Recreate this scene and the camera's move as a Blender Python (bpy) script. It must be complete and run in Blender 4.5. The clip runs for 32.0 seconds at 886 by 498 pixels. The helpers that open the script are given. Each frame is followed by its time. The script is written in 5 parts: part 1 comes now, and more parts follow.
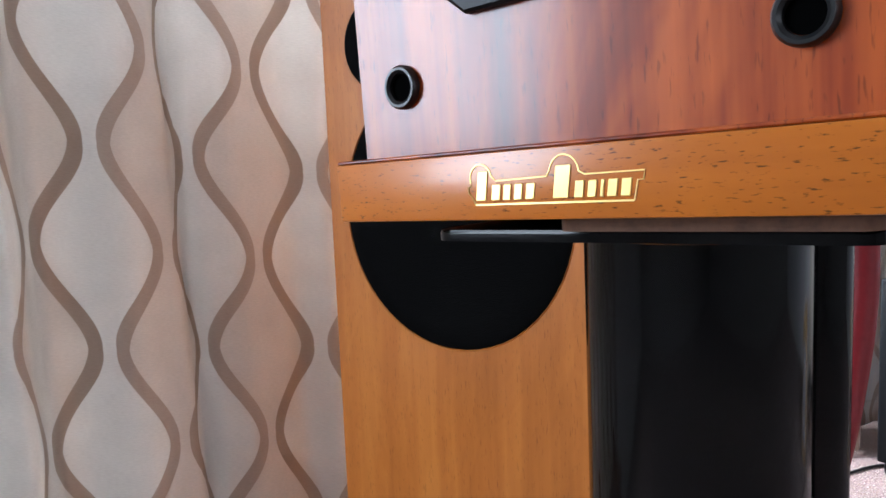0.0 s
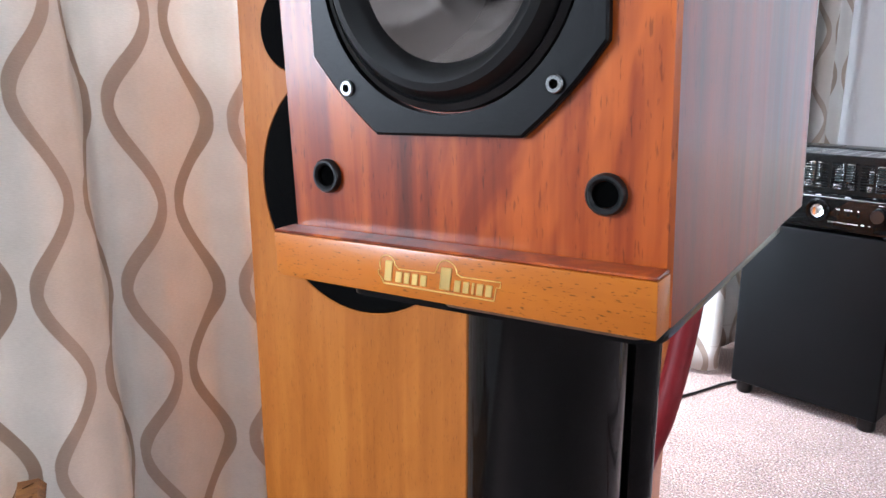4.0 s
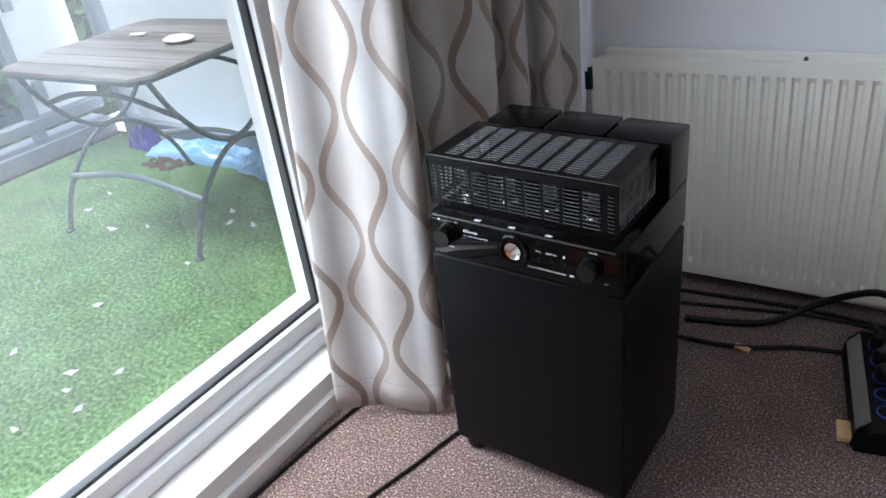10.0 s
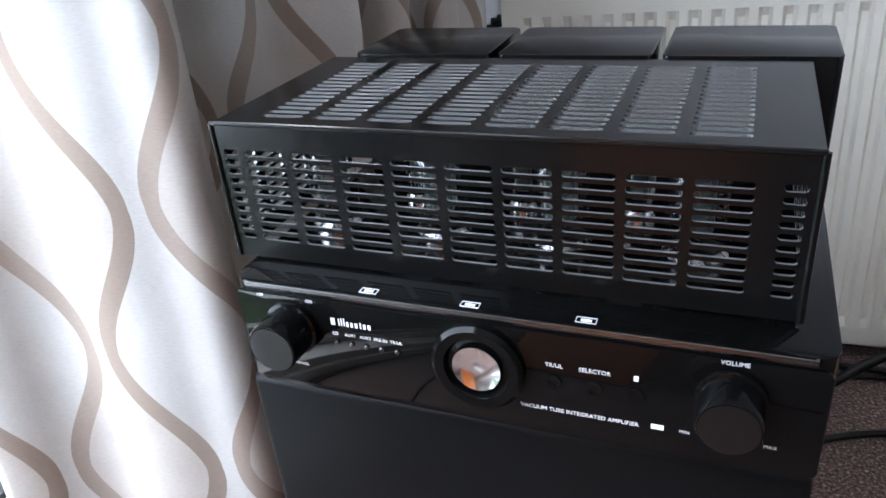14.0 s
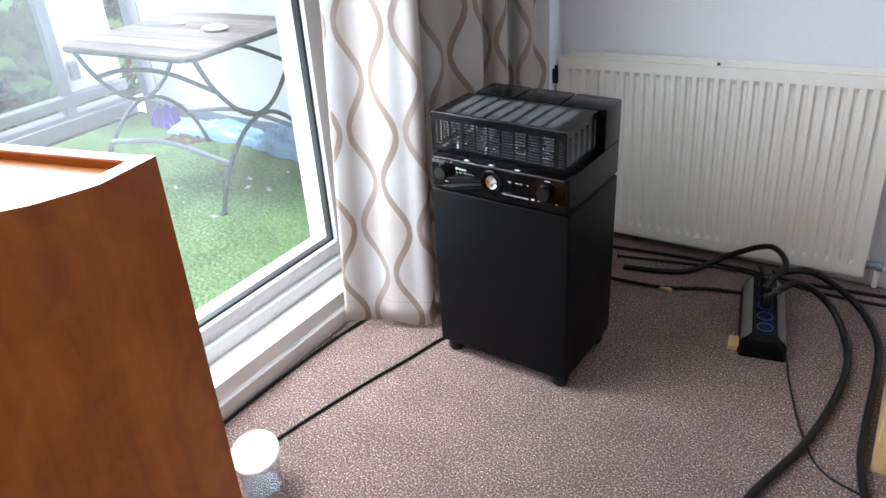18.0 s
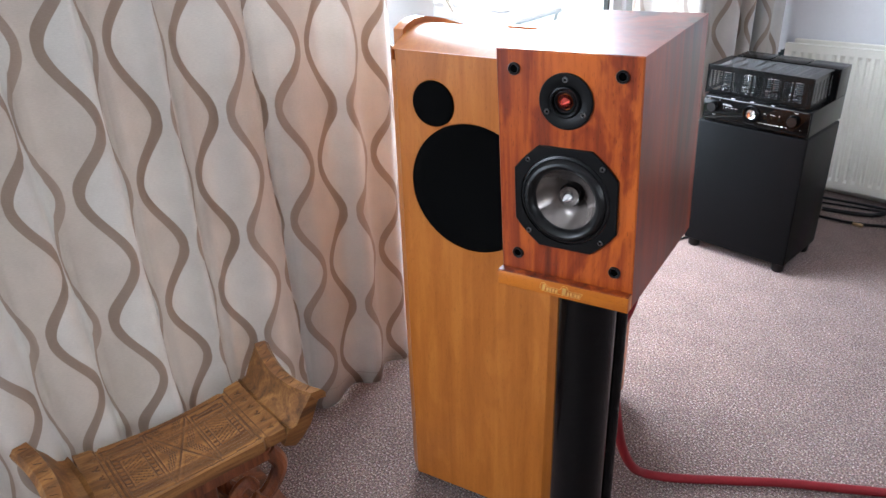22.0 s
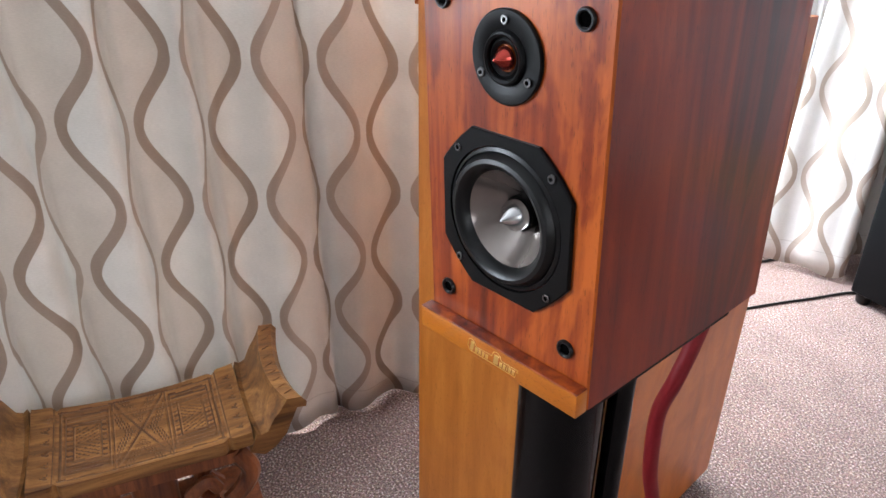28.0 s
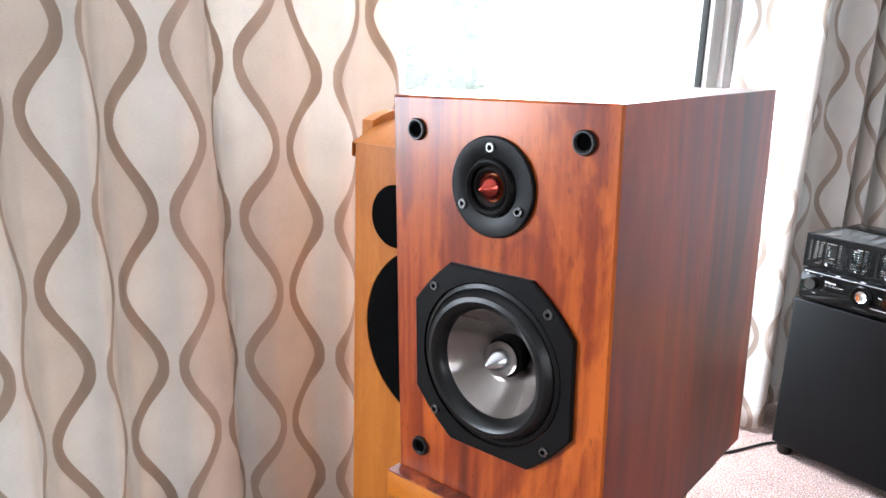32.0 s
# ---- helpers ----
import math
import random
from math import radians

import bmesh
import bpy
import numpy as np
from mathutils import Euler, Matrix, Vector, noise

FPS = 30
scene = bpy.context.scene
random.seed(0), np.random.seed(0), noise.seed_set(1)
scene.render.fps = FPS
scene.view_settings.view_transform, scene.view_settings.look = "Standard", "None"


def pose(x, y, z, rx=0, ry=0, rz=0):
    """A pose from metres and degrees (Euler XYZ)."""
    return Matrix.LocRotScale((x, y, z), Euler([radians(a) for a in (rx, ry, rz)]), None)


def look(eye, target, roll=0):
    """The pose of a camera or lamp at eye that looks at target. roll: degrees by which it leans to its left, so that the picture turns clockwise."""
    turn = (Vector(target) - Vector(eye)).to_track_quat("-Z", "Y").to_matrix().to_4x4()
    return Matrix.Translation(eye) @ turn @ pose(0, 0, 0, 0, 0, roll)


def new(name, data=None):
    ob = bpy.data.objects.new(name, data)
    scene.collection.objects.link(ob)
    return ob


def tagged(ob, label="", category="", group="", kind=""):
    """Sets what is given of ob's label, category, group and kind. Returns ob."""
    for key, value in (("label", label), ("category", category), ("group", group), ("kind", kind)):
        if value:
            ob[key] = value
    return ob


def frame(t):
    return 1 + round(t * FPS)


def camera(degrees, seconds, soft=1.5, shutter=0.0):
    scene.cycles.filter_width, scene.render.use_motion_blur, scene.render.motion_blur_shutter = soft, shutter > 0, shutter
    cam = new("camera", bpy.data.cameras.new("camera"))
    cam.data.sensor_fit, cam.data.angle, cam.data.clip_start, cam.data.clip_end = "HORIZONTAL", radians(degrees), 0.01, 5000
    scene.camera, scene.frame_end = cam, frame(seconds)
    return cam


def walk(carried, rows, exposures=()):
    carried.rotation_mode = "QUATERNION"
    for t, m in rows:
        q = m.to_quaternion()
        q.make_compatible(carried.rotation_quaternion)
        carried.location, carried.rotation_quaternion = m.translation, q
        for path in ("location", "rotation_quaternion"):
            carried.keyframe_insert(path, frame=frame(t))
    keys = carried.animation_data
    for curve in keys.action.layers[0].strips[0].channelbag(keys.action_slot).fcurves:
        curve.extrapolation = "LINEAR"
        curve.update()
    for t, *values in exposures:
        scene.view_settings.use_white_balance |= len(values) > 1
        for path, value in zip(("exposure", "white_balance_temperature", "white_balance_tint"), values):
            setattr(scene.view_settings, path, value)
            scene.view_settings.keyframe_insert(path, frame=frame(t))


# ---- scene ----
cam = camera(61.9, 32.0)
PATH = [
    (0, (0.167, 0.149, 0.901), (-1.416, 1.349, 0.669), -2.6),
    (0.5, (0.175, 0.171, 0.904), (-1.473, 1.28, 0.669), -3.0),
    (1, (0.172, 0.154, 0.908), (-1.413, 1.347, 0.652), -3.8),
    (1.5, (0.19, 0.162, 0.909), (-1.474, 1.248, 0.683), -3.4),
    (2, (0.19, 0.142, 0.913), (-1.409, 1.327, 0.722), -2.9),
    (2.5, (0.197, 0.139, 0.909), (-1.404, 1.321, 0.718), -2.6),
    (3, (0.211, 0.12, 0.929), (-1.292, 1.393, 0.583), -2.2),
    (3.5, (0.236, 0.116, 0.935), (-1.274, 1.394, 0.644), -1.2),
    (4, (0.226, 0.101, 0.982), (-1.16, 1.462, 0.505), -0.2),
    (4.5, (0.245, 0.1, 1.051), (-1.151, 1.366, 0.381), 0.8),
    (6.5, (0.422, -0.047, 1.385), (-0.933, 1.053, 0.408), -3.7),
    (7, (0.468, -0.049, 1.419), (-0.823, 1.175, 0.506), -3.5),
    (7.5, (0.532, 0.037, 1.475), (-0.667, 1.415, 0.662), -4.4),
    (8, (0.483, 0.329, 1.444), (-0.643, 1.774, 0.643), -5.7),
    (8.5, (0.417, 0.551, 1.419), (-0.72, 1.965, 0.578), -6.6),
    (9, (0.281, 0.737, 1.395), (-0.751, 2.194, 0.495), -6.7),
    (9.5, (0.208, 0.933, 1.351), (-0.803, 2.386, 0.421), -8.1),
    (10, (0.117, 1.206, 1.288), (-0.915, 2.601, 0.294), -7.6),
    (10.5, (0.003, 1.374, 1.222), (-0.945, 2.785, 0.168), -5.9),
    (11, (-0.11, 1.493, 1.128), (-1.023, 2.918, 0.062), -6.1),
    (11.5, (-0.231, 1.644, 1.018), (-1.187, 3.11, 0.05), -5.2),
    (12, (-0.301, 1.767, 0.889), (-1.204, 3.236, -0.125), -4.7),
    (12.5, (-0.355, 1.823, 0.791), (-1.23, 3.364, -0.136), -3.9),
    (13, (-0.375, 1.859, 0.791), (-1.148, 3.471, -0.105), -4.6),
    (13.5, (-0.366, 1.871, 0.839), (-1.042, 3.517, -0.072), -6.1),
    (15.5, (-0.194, 1.567, 1.077), (-0.878, 3.126, 0.028), -3.6),
    (16, (-0.127, 1.472, 1.155), (-0.933, 2.95, 0.075), -4.9),
    (16.5, (0.001, 1.315, 1.213), (-0.876, 2.773, 0.161), -6.1),
    (17, (0.118, 1.042, 1.283), (-0.796, 2.504, 0.27), -4.8),
    (17.5, (0.234, 0.856, 1.334), (-0.729, 2.311, 0.357), -4.7),
    (18, (0.374, 0.713, 1.356), (-0.604, 2.171, 0.397), -3.8),
    (18.5, (0.423, 0.599, 1.401), (-0.541, 2.059, 0.431), -4.2),
    (19, (0.501, 0.328, 1.436), (-0.456, 1.81, 0.494), -4.0),
    (19.5, (0.546, 0.082, 1.478), (-0.439, 1.55, 0.542), -4.1),
    (20, (0.575, -0.079, 1.472), (-0.626, 1.221, 0.541), -2.7),
    (20.5, (0.658, -0.202, 1.461), (-0.631, 1.016, 0.536), -1.7),
    (21, (0.611, -0.326, 1.445), (-0.726, 0.839, 0.52), -1.7),
    (21.5, (0.534, -0.426, 1.427), (-0.732, 0.824, 0.514), -1.6),
    (22, (0.508, -0.446, 1.426), (-0.726, 0.838, 0.516), -2.2),
    (22.5, (0.468, -0.371, 1.394), (-0.76, 0.932, 0.503), -3.0),
    (23, (0.395, -0.212, 1.347), (-0.84, 1.094, 0.47), -3.3),
    (23.5, (0.348, -0.105, 1.335), (-0.91, 1.163, 0.435), -3.9),
    (24, (0.388, -0.063, 1.373), (-0.925, 1.121, 0.439), -3.2),
    (24.5, (0.527, -0.063, 1.413), (-0.934, 0.941, 0.487), -0.1),
    (25, (0.572, -0.011, 1.445), (-0.941, 0.901, 0.505), 1.0),
    (25.5, (0.539, 0.059, 1.424), (-1.081, 0.772, 0.493), 1.6),
    (27.5, (0.483, 0.084, 1.345), (-1.177, 0.706, 0.419), -0.3),
    (28, (0.453, -0.004, 1.295), (-1.068, 0.897, 0.361), 0.5),
    (28.5, (0.408, -0.059, 1.246), (-0.965, 1.067, 0.326), 2.2),
    (29, (0.388, -0.035, 1.101), (-1.075, 1.067, 0.299), 1.9),
    (29.5, (0.396, -0.02, 1.088), (-1.086, 1.074, 0.31), 1.1),
    (30, (0.399, -0.019, 1.128), (-1.077, 1.109, 0.386), 0.7),
    (30.5, (0.387, -0.022, 1.16), (-1.08, 1.157, 0.484), 2.1),
    (31, (0.373, -0.032, 1.185), (-1.108, 1.156, 0.557), 2.9),
    (31.5, (0.373, -0.029, 1.233), (-1.142, 1.156, 0.683), 1.7),
    (32, (0.378, -0.026, 1.253), (-1.135, 1.178, 0.741), 1.8),
]
walk(cam, [(t, look(eye, target, roll)) for t, eye, target, roll in PATH],
     [(0, 2.28, 5560, 10), (3, 2.58, 5560, 10), (4, 2.68, 5610, 10), (7.2, 2.47, 5760, 10), (8.5, 1.67, 5700, 10), (10, 1.15, 5650, 10), (11, 1.07, 5600, 10), (12, 1.32, 5600, 10), (13, 1.37, 5600, 10), (13.5, 1.52, 5600, 10), (15.5, 2.27, 5650, 10), (16, 2.32, 5650, 10), (18, 1.62, 5800, 10), (19, 1.52, 5800, 10), (20, 1.3, 5720, 10), (21, 1.6, 5650, 10), (22, 2.25, 5690, 10), (23, 2.72, 5820, 10), (24, 2.7, 5840, 10), (25, 2.55, 5890, 10), (27.5, 2.35, 5940, 10), (30, 2.5, 5940, 10), (32, 2.72, 5890, 10)])

# ---- light ----
world = bpy.data.worlds.new("sky")
scene.world = world
world.use_nodes = True
wn, wl = world.node_tree.nodes, world.node_tree.links
sky = wn.new("ShaderNodeTexSky")
sky.sky_type, sky.sun_disc = "NISHITA", False
sky.sun_elevation, sky.sun_rotation = radians(48), radians(60)
sky.air_density, sky.dust_density, sky.ozone_density = 1.0, 6.0, 1.0
pale = wn.new("ShaderNodeHueSaturation")  # thin cloud
pale.inputs["Saturation"].default_value = 0.5
wl.new(sky.outputs[0], pale.inputs["Color"])
wl.new(pale.outputs[0], wn["Background"].inputs[0])
wn["Background"].inputs[1].default_value = 0.15

sun = new("sun", bpy.data.lights.new("sun", "SUN"))
sun.data.energy, sun.data.angle, sun.data.color = 2.3, radians(25), (1.0, 0.97, 0.92)
sun.matrix_world = look((-5.5, 0.0, 8), (-2, 2, 0))


def area(name, eye, target, w, h, watts, color):
    ob = new(name, bpy.data.lights.new(name, "AREA"))
    ob.data.shape, ob.data.size, ob.data.size_y, ob.data.energy, ob.data.color = "RECTANGLE", w, h, watts, color
    ob.matrix_world = look(eye, target)
    return ob


# skylight that comes in at the glazed wall, and at the second window across the room
area("daylight_west", (-1.235, 1.33, 1.30), (0.5, 1.15, 0.7), 1.4, 2.0, 32, (0.93, 0.97, 1.0))
# this one stands in an unseen opening, assumed to light the speaker fronts
area("daylight_west", (-1.30, -1.52, 1.45), (0.6, 0.2, 0.8), 1.2, 1.2, 19, (0.93, 0.97, 1.0))
area("daylight_west", (-1.165, 0.06, 1.17), (0.5, 0.06, 1.17), 0.9, 1.84, 1.8, (0.93, 0.97, 1.0))
area("daylight_east", (3.22, 0.8, 1.5), (0.0, 0.8, 0.9), 2.2, 1.3, 1.8, (0.97, 0.98, 1.0))


# ---- materials ----
class Mat:
    """A node material under construction."""

    def __init__(self, name, rough=0.5, metal=0.0, coat=0.0, spec=0.5):
        self.m = bpy.data.materials.new(name)
        self.m.use_nodes = True
        self.n, self.l = self.m.node_tree.nodes, self.m.node_tree.links
        self.b = self.n["Principled BSDF"]
        self.b.inputs["Roughness"].default_value = rough
        self.b.inputs["Metallic"].default_value = metal
        self.b.inputs["Coat Weight"].default_value = coat
        self.b.inputs["Coat Roughness"].default_value = 0.08
        self.b.inputs["Specular IOR Level"].default_value = spec

    def node(self, kind, **props):
        node = self.n.new("ShaderNode" + kind)
        for key, value in props.items():
            if key == "op":
                node.operation = value
            elif key == "blend":
                node.blend_type = value
        return node

    def put(self, socket, value):
        if isinstance(value, bpy.types.NodeSocket):
            self.l.new(value, socket)
        elif isinstance(value, (tuple, list)) and len(value) == 3 and socket.type == "RGBA":
            socket.default_value = (*value, 1)
        else:
            socket.default_value = value

    def math(self, op, a, b=0.0, c=0.0):
        node = self.node("Math", op=op)
        for k, v in enumerate((a, b, c)):
            self.put(node.inputs[k], v)
        return node.outputs[0]

    def mix(self, f, a, b, blend="MIX"):
        node = self.node("MixRGB", blend=blend)
        for k, v in enumerate((f, a, b)):
            self.put(node.inputs[k], v)
        return node.outputs[0]

    def coords(self, scale=(1, 1, 1), rot=(0, 0, 0), which="Object", shift=True):
        tc, mp = self.node("TexCoord"), self.node("Mapping")
        src = tc.outputs[which]
        if shift:
            add, info = self.node("VectorMath", op="ADD"), self.node("ObjectInfo")
            wide = self.node("VectorMath", op="SCALE")
            self.l.new(info.outputs["Random"], wide.inputs[0])
            wide.inputs["Scale"].default_value = 3.0
            self.l.new(src, add.inputs[0])
            self.l.new(wide.outputs[0], add.inputs[1])
            src = add.outputs[0]
        self.l.new(src, mp.inputs[0])
        mp.inputs["Scale"].default_value = scale
        mp.inputs["Rotation"].default_value = rot
        return mp.outputs[0]

    def noise(self, vec, scale, detail=4.0, rough=0.55, distort=0.0):
        node = self.node("TexNoise")
        self.l.new(vec, node.inputs["Vector"])
        node.inputs["Scale"].default_value, node.inputs["Detail"].default_value = scale, detail
        node.inputs["Roughness"].default_value, node.inputs["Distortion"].default_value = rough, distort
        return node.outputs["Fac"]

    def ramp(self, fac, *stops):
        node = self.node("ValToRGB")
        e = node.color_ramp.elements
        while len(e) < len(stops):
            e.new(0.5)
        for k, (at, col) in enumerate(stops):
            e[k].position, e[k].color = at, (*col, 1) if len(col) == 3 else col
        self.l.new(fac, node.inputs[0])
        return node.outputs[0]

    def bump(self, height, strength=0.3, dist=0.002):
        node = self.node("Bump")
        self.put(node.inputs["Height"], height)
        node.inputs["Strength"].default_value, node.inputs["Distance"].default_value = strength, dist
        self.l.new(node.outputs[0], self.b.inputs["Normal"])

    def colour(self, value):
        self.put(self.b.inputs["Base Color"], value)

    def rough(self, value):
        self.put(self.b.inputs["Roughness"], value)


def grey(v):
    return (v, v, v)


def painted(name, col, rough=0.5, metal=0.0, coat=0.0, vary=0.12, grain=60, bump=0.05, spec=0.5):
    """A plain finish with faint mottling, scuffs and fine relief."""
    m = Mat(name, rough, metal, coat, spec)
    v = m.coords()
    big, small = m.noise(v, 3.0, 3), m.noise(v, grain, 3)
    f = m.math("ADD", m.math("MULTIPLY", big, 0.6), m.math("MULTIPLY", small, 0.4))
    lo, hi = tuple(c * (1 - vary) for c in col), tuple(min(1, c * (1 + vary)) for c in col)
    m.colour(m.ramp(f, (0.3, lo), (0.7, hi)))
    m.rough(m.math("ADD", rough - 0.06, m.math("MULTIPLY", big, 0.12)))
    if bump:
        m.bump(small, bump, 0.001)
    return m.m


def wood(name, dark, mid, light, rough=0.35, coat=0.3, along="z", grain=1.0, pores=0.5, bump=0.06, spec=0.3, coat_rough=0.15, fine=(760.0, 110.0), figure=0.0, mottle=0.0):
    """Veneer with long figure, fine grain lines and short dark pores along one axis."""
    m = Mat(name, rough, 0, coat, spec)
    m.b.inputs["Coat Roughness"].default_value = coat_rough
    k = "xyz".index(along)
    s1, s2, s3 = [9.0 * grain] * 3, [70.0 * grain] * 3, [fine[0]] * 3
    s1[k], s2[k], s3[k] = 0.9 * grain, 2.0 * grain, fine[1]
    a = m.noise(m.coords(tuple(s1)), 1.0, 3, 0.6, 0.9)
    b = m.noise(m.coords(tuple(s2)), 1.0, 3, 0.6, 0.2)
    c = m.noise(m.coords(tuple(s3)), 1.0, 2, 0.5)
    f = m.math("ADD", m.math("MULTIPLY", a, 0.72), m.math("MULTIPLY", b, 0.28))
    if figure:  # wandering flames where the growth rings are cut at a slant
        s4 = [6.0 * grain] * 3
        s4[k] = 1.6 * grain
        rings = m.noise(m.coords(tuple(s4)), 1.0, 4, 0.55, 2.2)
        wave = m.math("SINE", m.math("MULTIPLY", rings, 34.0))
        f = m.math("ADD", f, m.math("MULTIPLY", m.math("ADD", m.math("MULTIPLY", m.math("SUBTRACT", rings, 0.5), 1.2), m.math("MULTIPLY", wave, 0.10)), figure))
    if mottle:  # cloudy sheen of curly grain across the veneer
        s5 = [16.0] * 3
        s5[k] = 11.0
        f = m.math("ADD", f, m.math("MULTIPLY", m.math("SUBTRACT", m.noise(m.coords(tuple(s5)), 1.0, 4, 0.6, 0.8), 0.5), mottle))
    col = m.ramp(f, (0.32, dark), (0.5, mid), (0.66, light))
    pore = m.ramp(c, (0.62, (1, 1, 1)), (0.72, grey(1 - pores)))
    m.colour(m.mix(1.0, col, pore, "MULTIPLY"))
    m.rough(m.math("ADD", rough - 0.05, m.math("MULTIPLY", b, 0.12)))
    m.bump(m.math("ADD", b, m.math("MULTIPLY", c, -0.5)), bump, 0.0006)
    return m.m


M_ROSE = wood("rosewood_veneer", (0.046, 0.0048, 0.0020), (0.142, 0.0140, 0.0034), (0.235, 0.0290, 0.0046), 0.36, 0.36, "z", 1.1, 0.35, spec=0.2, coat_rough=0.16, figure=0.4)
# the front's orange veneer, its colour brightened for the window light falling on it
M_ROSE_FRONT = wood("orange_rosewood_front_lit", (0.036, 0.0042, 0.0016), (0.200, 0.0290, 0.0045), (0.41, 0.090, 0.0092), 0.36, 0.42, "z", 1.5, 0.4, spec=0.2, coat_rough=0.17, figure=0.35)
M_MAHOG = wood("mahogany_strip", (0.26, 0.064, 0.004), (0.38, 0.108, 0.006), (0.47, 0.148, 0.009), 0.32, 0.28, "x", 1.0, 0.75, 0.1, coat_rough=0.16, fine=(1100.0, 300.0), mottle=0.25)
M_HONEY = wood("honey_cherry_veneer", (0.32, 0.098, 0.011), (0.40, 0.127, 0.017), (0.47, 0.164, 0.026), 0.35, 0.25, "z", 1.6, 0.3, figure=0.25)
M_CHERRY = wood("orange_cherry_side", (0.28, 0.063, 0.007), (0.39, 0.102, 0.013), (0.47, 0.138, 0.019), 0.36, 0.25, "z", 0.6, 0.12, mottle=0.6)
M_BIRCH = wood("pale_birch", (0.50, 0.31, 0.13), (0.58, 0.38, 0.18), (0.64, 0.44, 0.23), 0.45, 0.1, "y", 1.2, 0.2)
M_CARVED = wood("carved_hardwood", (0.060, 0.021, 0.007), (0.172, 0.072, 0.019), (0.31, 0.148, 0.044), 0.48, 0.06, "y", 2.6, 0.5, 0.3)
# darker wood tone for the cut grooves and the zigzag chips
M_CARVING_DARK = wood("dark_tone_in_carving", (0.038, 0.013, 0.006), (0.098, 0.039, 0.013), (0.18, 0.082, 0.027), 0.55, 0.0, "y", 1.8, 0.5, 0.3)
M_CARVED_RED = wood("reddish_hardwood", (0.05, 0.013, 0.006), (0.150, 0.042, 0.014), (0.27, 0.088, 0.028), 0.4, 0.2, "z", 1.6, 0.5, 0.3)
M_TABLE = wood("weathered_grey_planks", (0.085, 0.072, 0.062), (0.19, 0.172, 0.155), (0.30, 0.28, 0.26), 0.7, 0.0, "x", 0.8, 0.2)
M_CORK = painted("brown_cork", (0.10, 0.048, 0.026), 0.9, vary=0.6, grain=260, bump=0.4)
M_BLACK_GLOSS = painted("black_gloss_metal", grey(0.0025), 0.10, 0.0, 0.05, bump=0.0, spec=0.13)
# pale grey for the slot edges of the black cage: their reflected glints, painted
M_SLOT_GLINT = painted("slot_edge_glint", grey(0.20), 0.22, 0.4, 0.5, bump=0.0, spec=0.8)
M_CAGE = painted("black_gloss_enamel", grey(0.004), 0.18, 0.0, 0.05, bump=0.03, grain=300, spec=0.2)
M_PANEL = painted("black_acrylic", grey(0.003), 0.05, 0.0, 0.0, bump=0.0, spec=0.17)
M_BLACK_SATIN = painted("satin_black_paint", grey(0.0045), 0.36, bump=0.12, grain=400, vary=0.2, spec=0.13)
M_BLACK_VINYL = painted("black_vinyl_wrap", (0.0040, 0.0042, 0.0046), 0.40, bump=0.15, grain=500, vary=0.2, spec=0.10)
M_RUBBER = painted("black_rubber", grey(0.006), 0.33, bump=0.1, spec=0.30)
M_CABLE = painted("black_cable", grey(0.005), 0.4, bump=0.05, spec=0.3)
M_FOAM = painted("black_foam_cloth", grey(0.0028), 0.95, bump=0.6, grain=700, vary=0.5, spec=0.04)
M_CHROME = painted("polished_steel", grey(0.7), 0.15, 1.0, vary=0.05, bump=0.0)
M_ALU = painted("brushed_aluminium", grey(0.55), 0.32, 1.0, vary=0.1)
M_CONE = painted("clear_polymer_cone", (0.20, 0.168, 0.15), 0.14, 0.55, 1.0, vary=0.3, grain=20, bump=0.02)
M_REDGEM = painted("copper_red_dome", (0.52, 0.06, 0.04), 0.18, 0.9, 0.4, bump=0.0)
M_SCREW = painted("blackened_steel", grey(0.16), 0.28, 1.0, vary=0.1)
M_GOLD = painted("gold_leaf", (0.85, 0.62, 0.22), 0.3, 1.0, bump=0.0)
M_WHITEINK = painted("white_print", grey(0.8), 0.5, bump=0.0)
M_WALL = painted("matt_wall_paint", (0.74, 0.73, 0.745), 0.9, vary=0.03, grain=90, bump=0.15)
# darkened for the unseen walls, so that less light bounces back into the room
M_WALL_DIM = painted("wall_paint_darkened", (0.34, 0.32, 0.30), 0.9, vary=0.04, grain=90, bump=0.15)
M_CEIL = painted("white_ceiling_paint", grey(0.8), 0.9, vary=0.03, bump=0.1)
M_UPVC = painted("white_upvc", (0.82, 0.83, 0.83), 0.3, vary=0.03, bump=0.0)
M_SILLPAINT = painted("cream_gloss_paint", (0.76, 0.74, 0.70), 0.4, vary=0.06, grain=25)
M_GASKET = painted("dark_gasket", grey(0.03), 0.6)
M_RAD = painted("cream_radiator_enamel", (0.80, 0.765, 0.68), 0.32, vary=0.03, grain=20, bump=0.02)
M_GALV = painted("galvanised_steel", (0.27, 0.30, 0.34), 0.45, 0.5, vary=0.12, grain=30)
M_RENDERED = painted("white_balcony_boards", (0.84, 0.85, 0.86), 0.6, vary=0.03)
M_IRON = painted("dark_green_iron", (0.035, 0.055, 0.055), 0.5, 0.3, vary=0.3, grain=80, bump=0.2)
M_BRICKRED = painted("red_cable_jacket", (0.17, 0.010, 0.013), 0.55, vary=0.2, grain=150, spec=0.2)
M_BLUEBAG = painted("blue_plastic_sheet", (0.27, 0.47, 0.70), 0.3, vary=0.25, grain=14)
M_PURPLE = painted("purple_plastic_bag", (0.06, 0.03, 0.28), 0.3, vary=0.4, grain=14)
M_STONE = painted("pale_stone", (0.62, 0.58, 0.53), 0.8, vary=0.2)
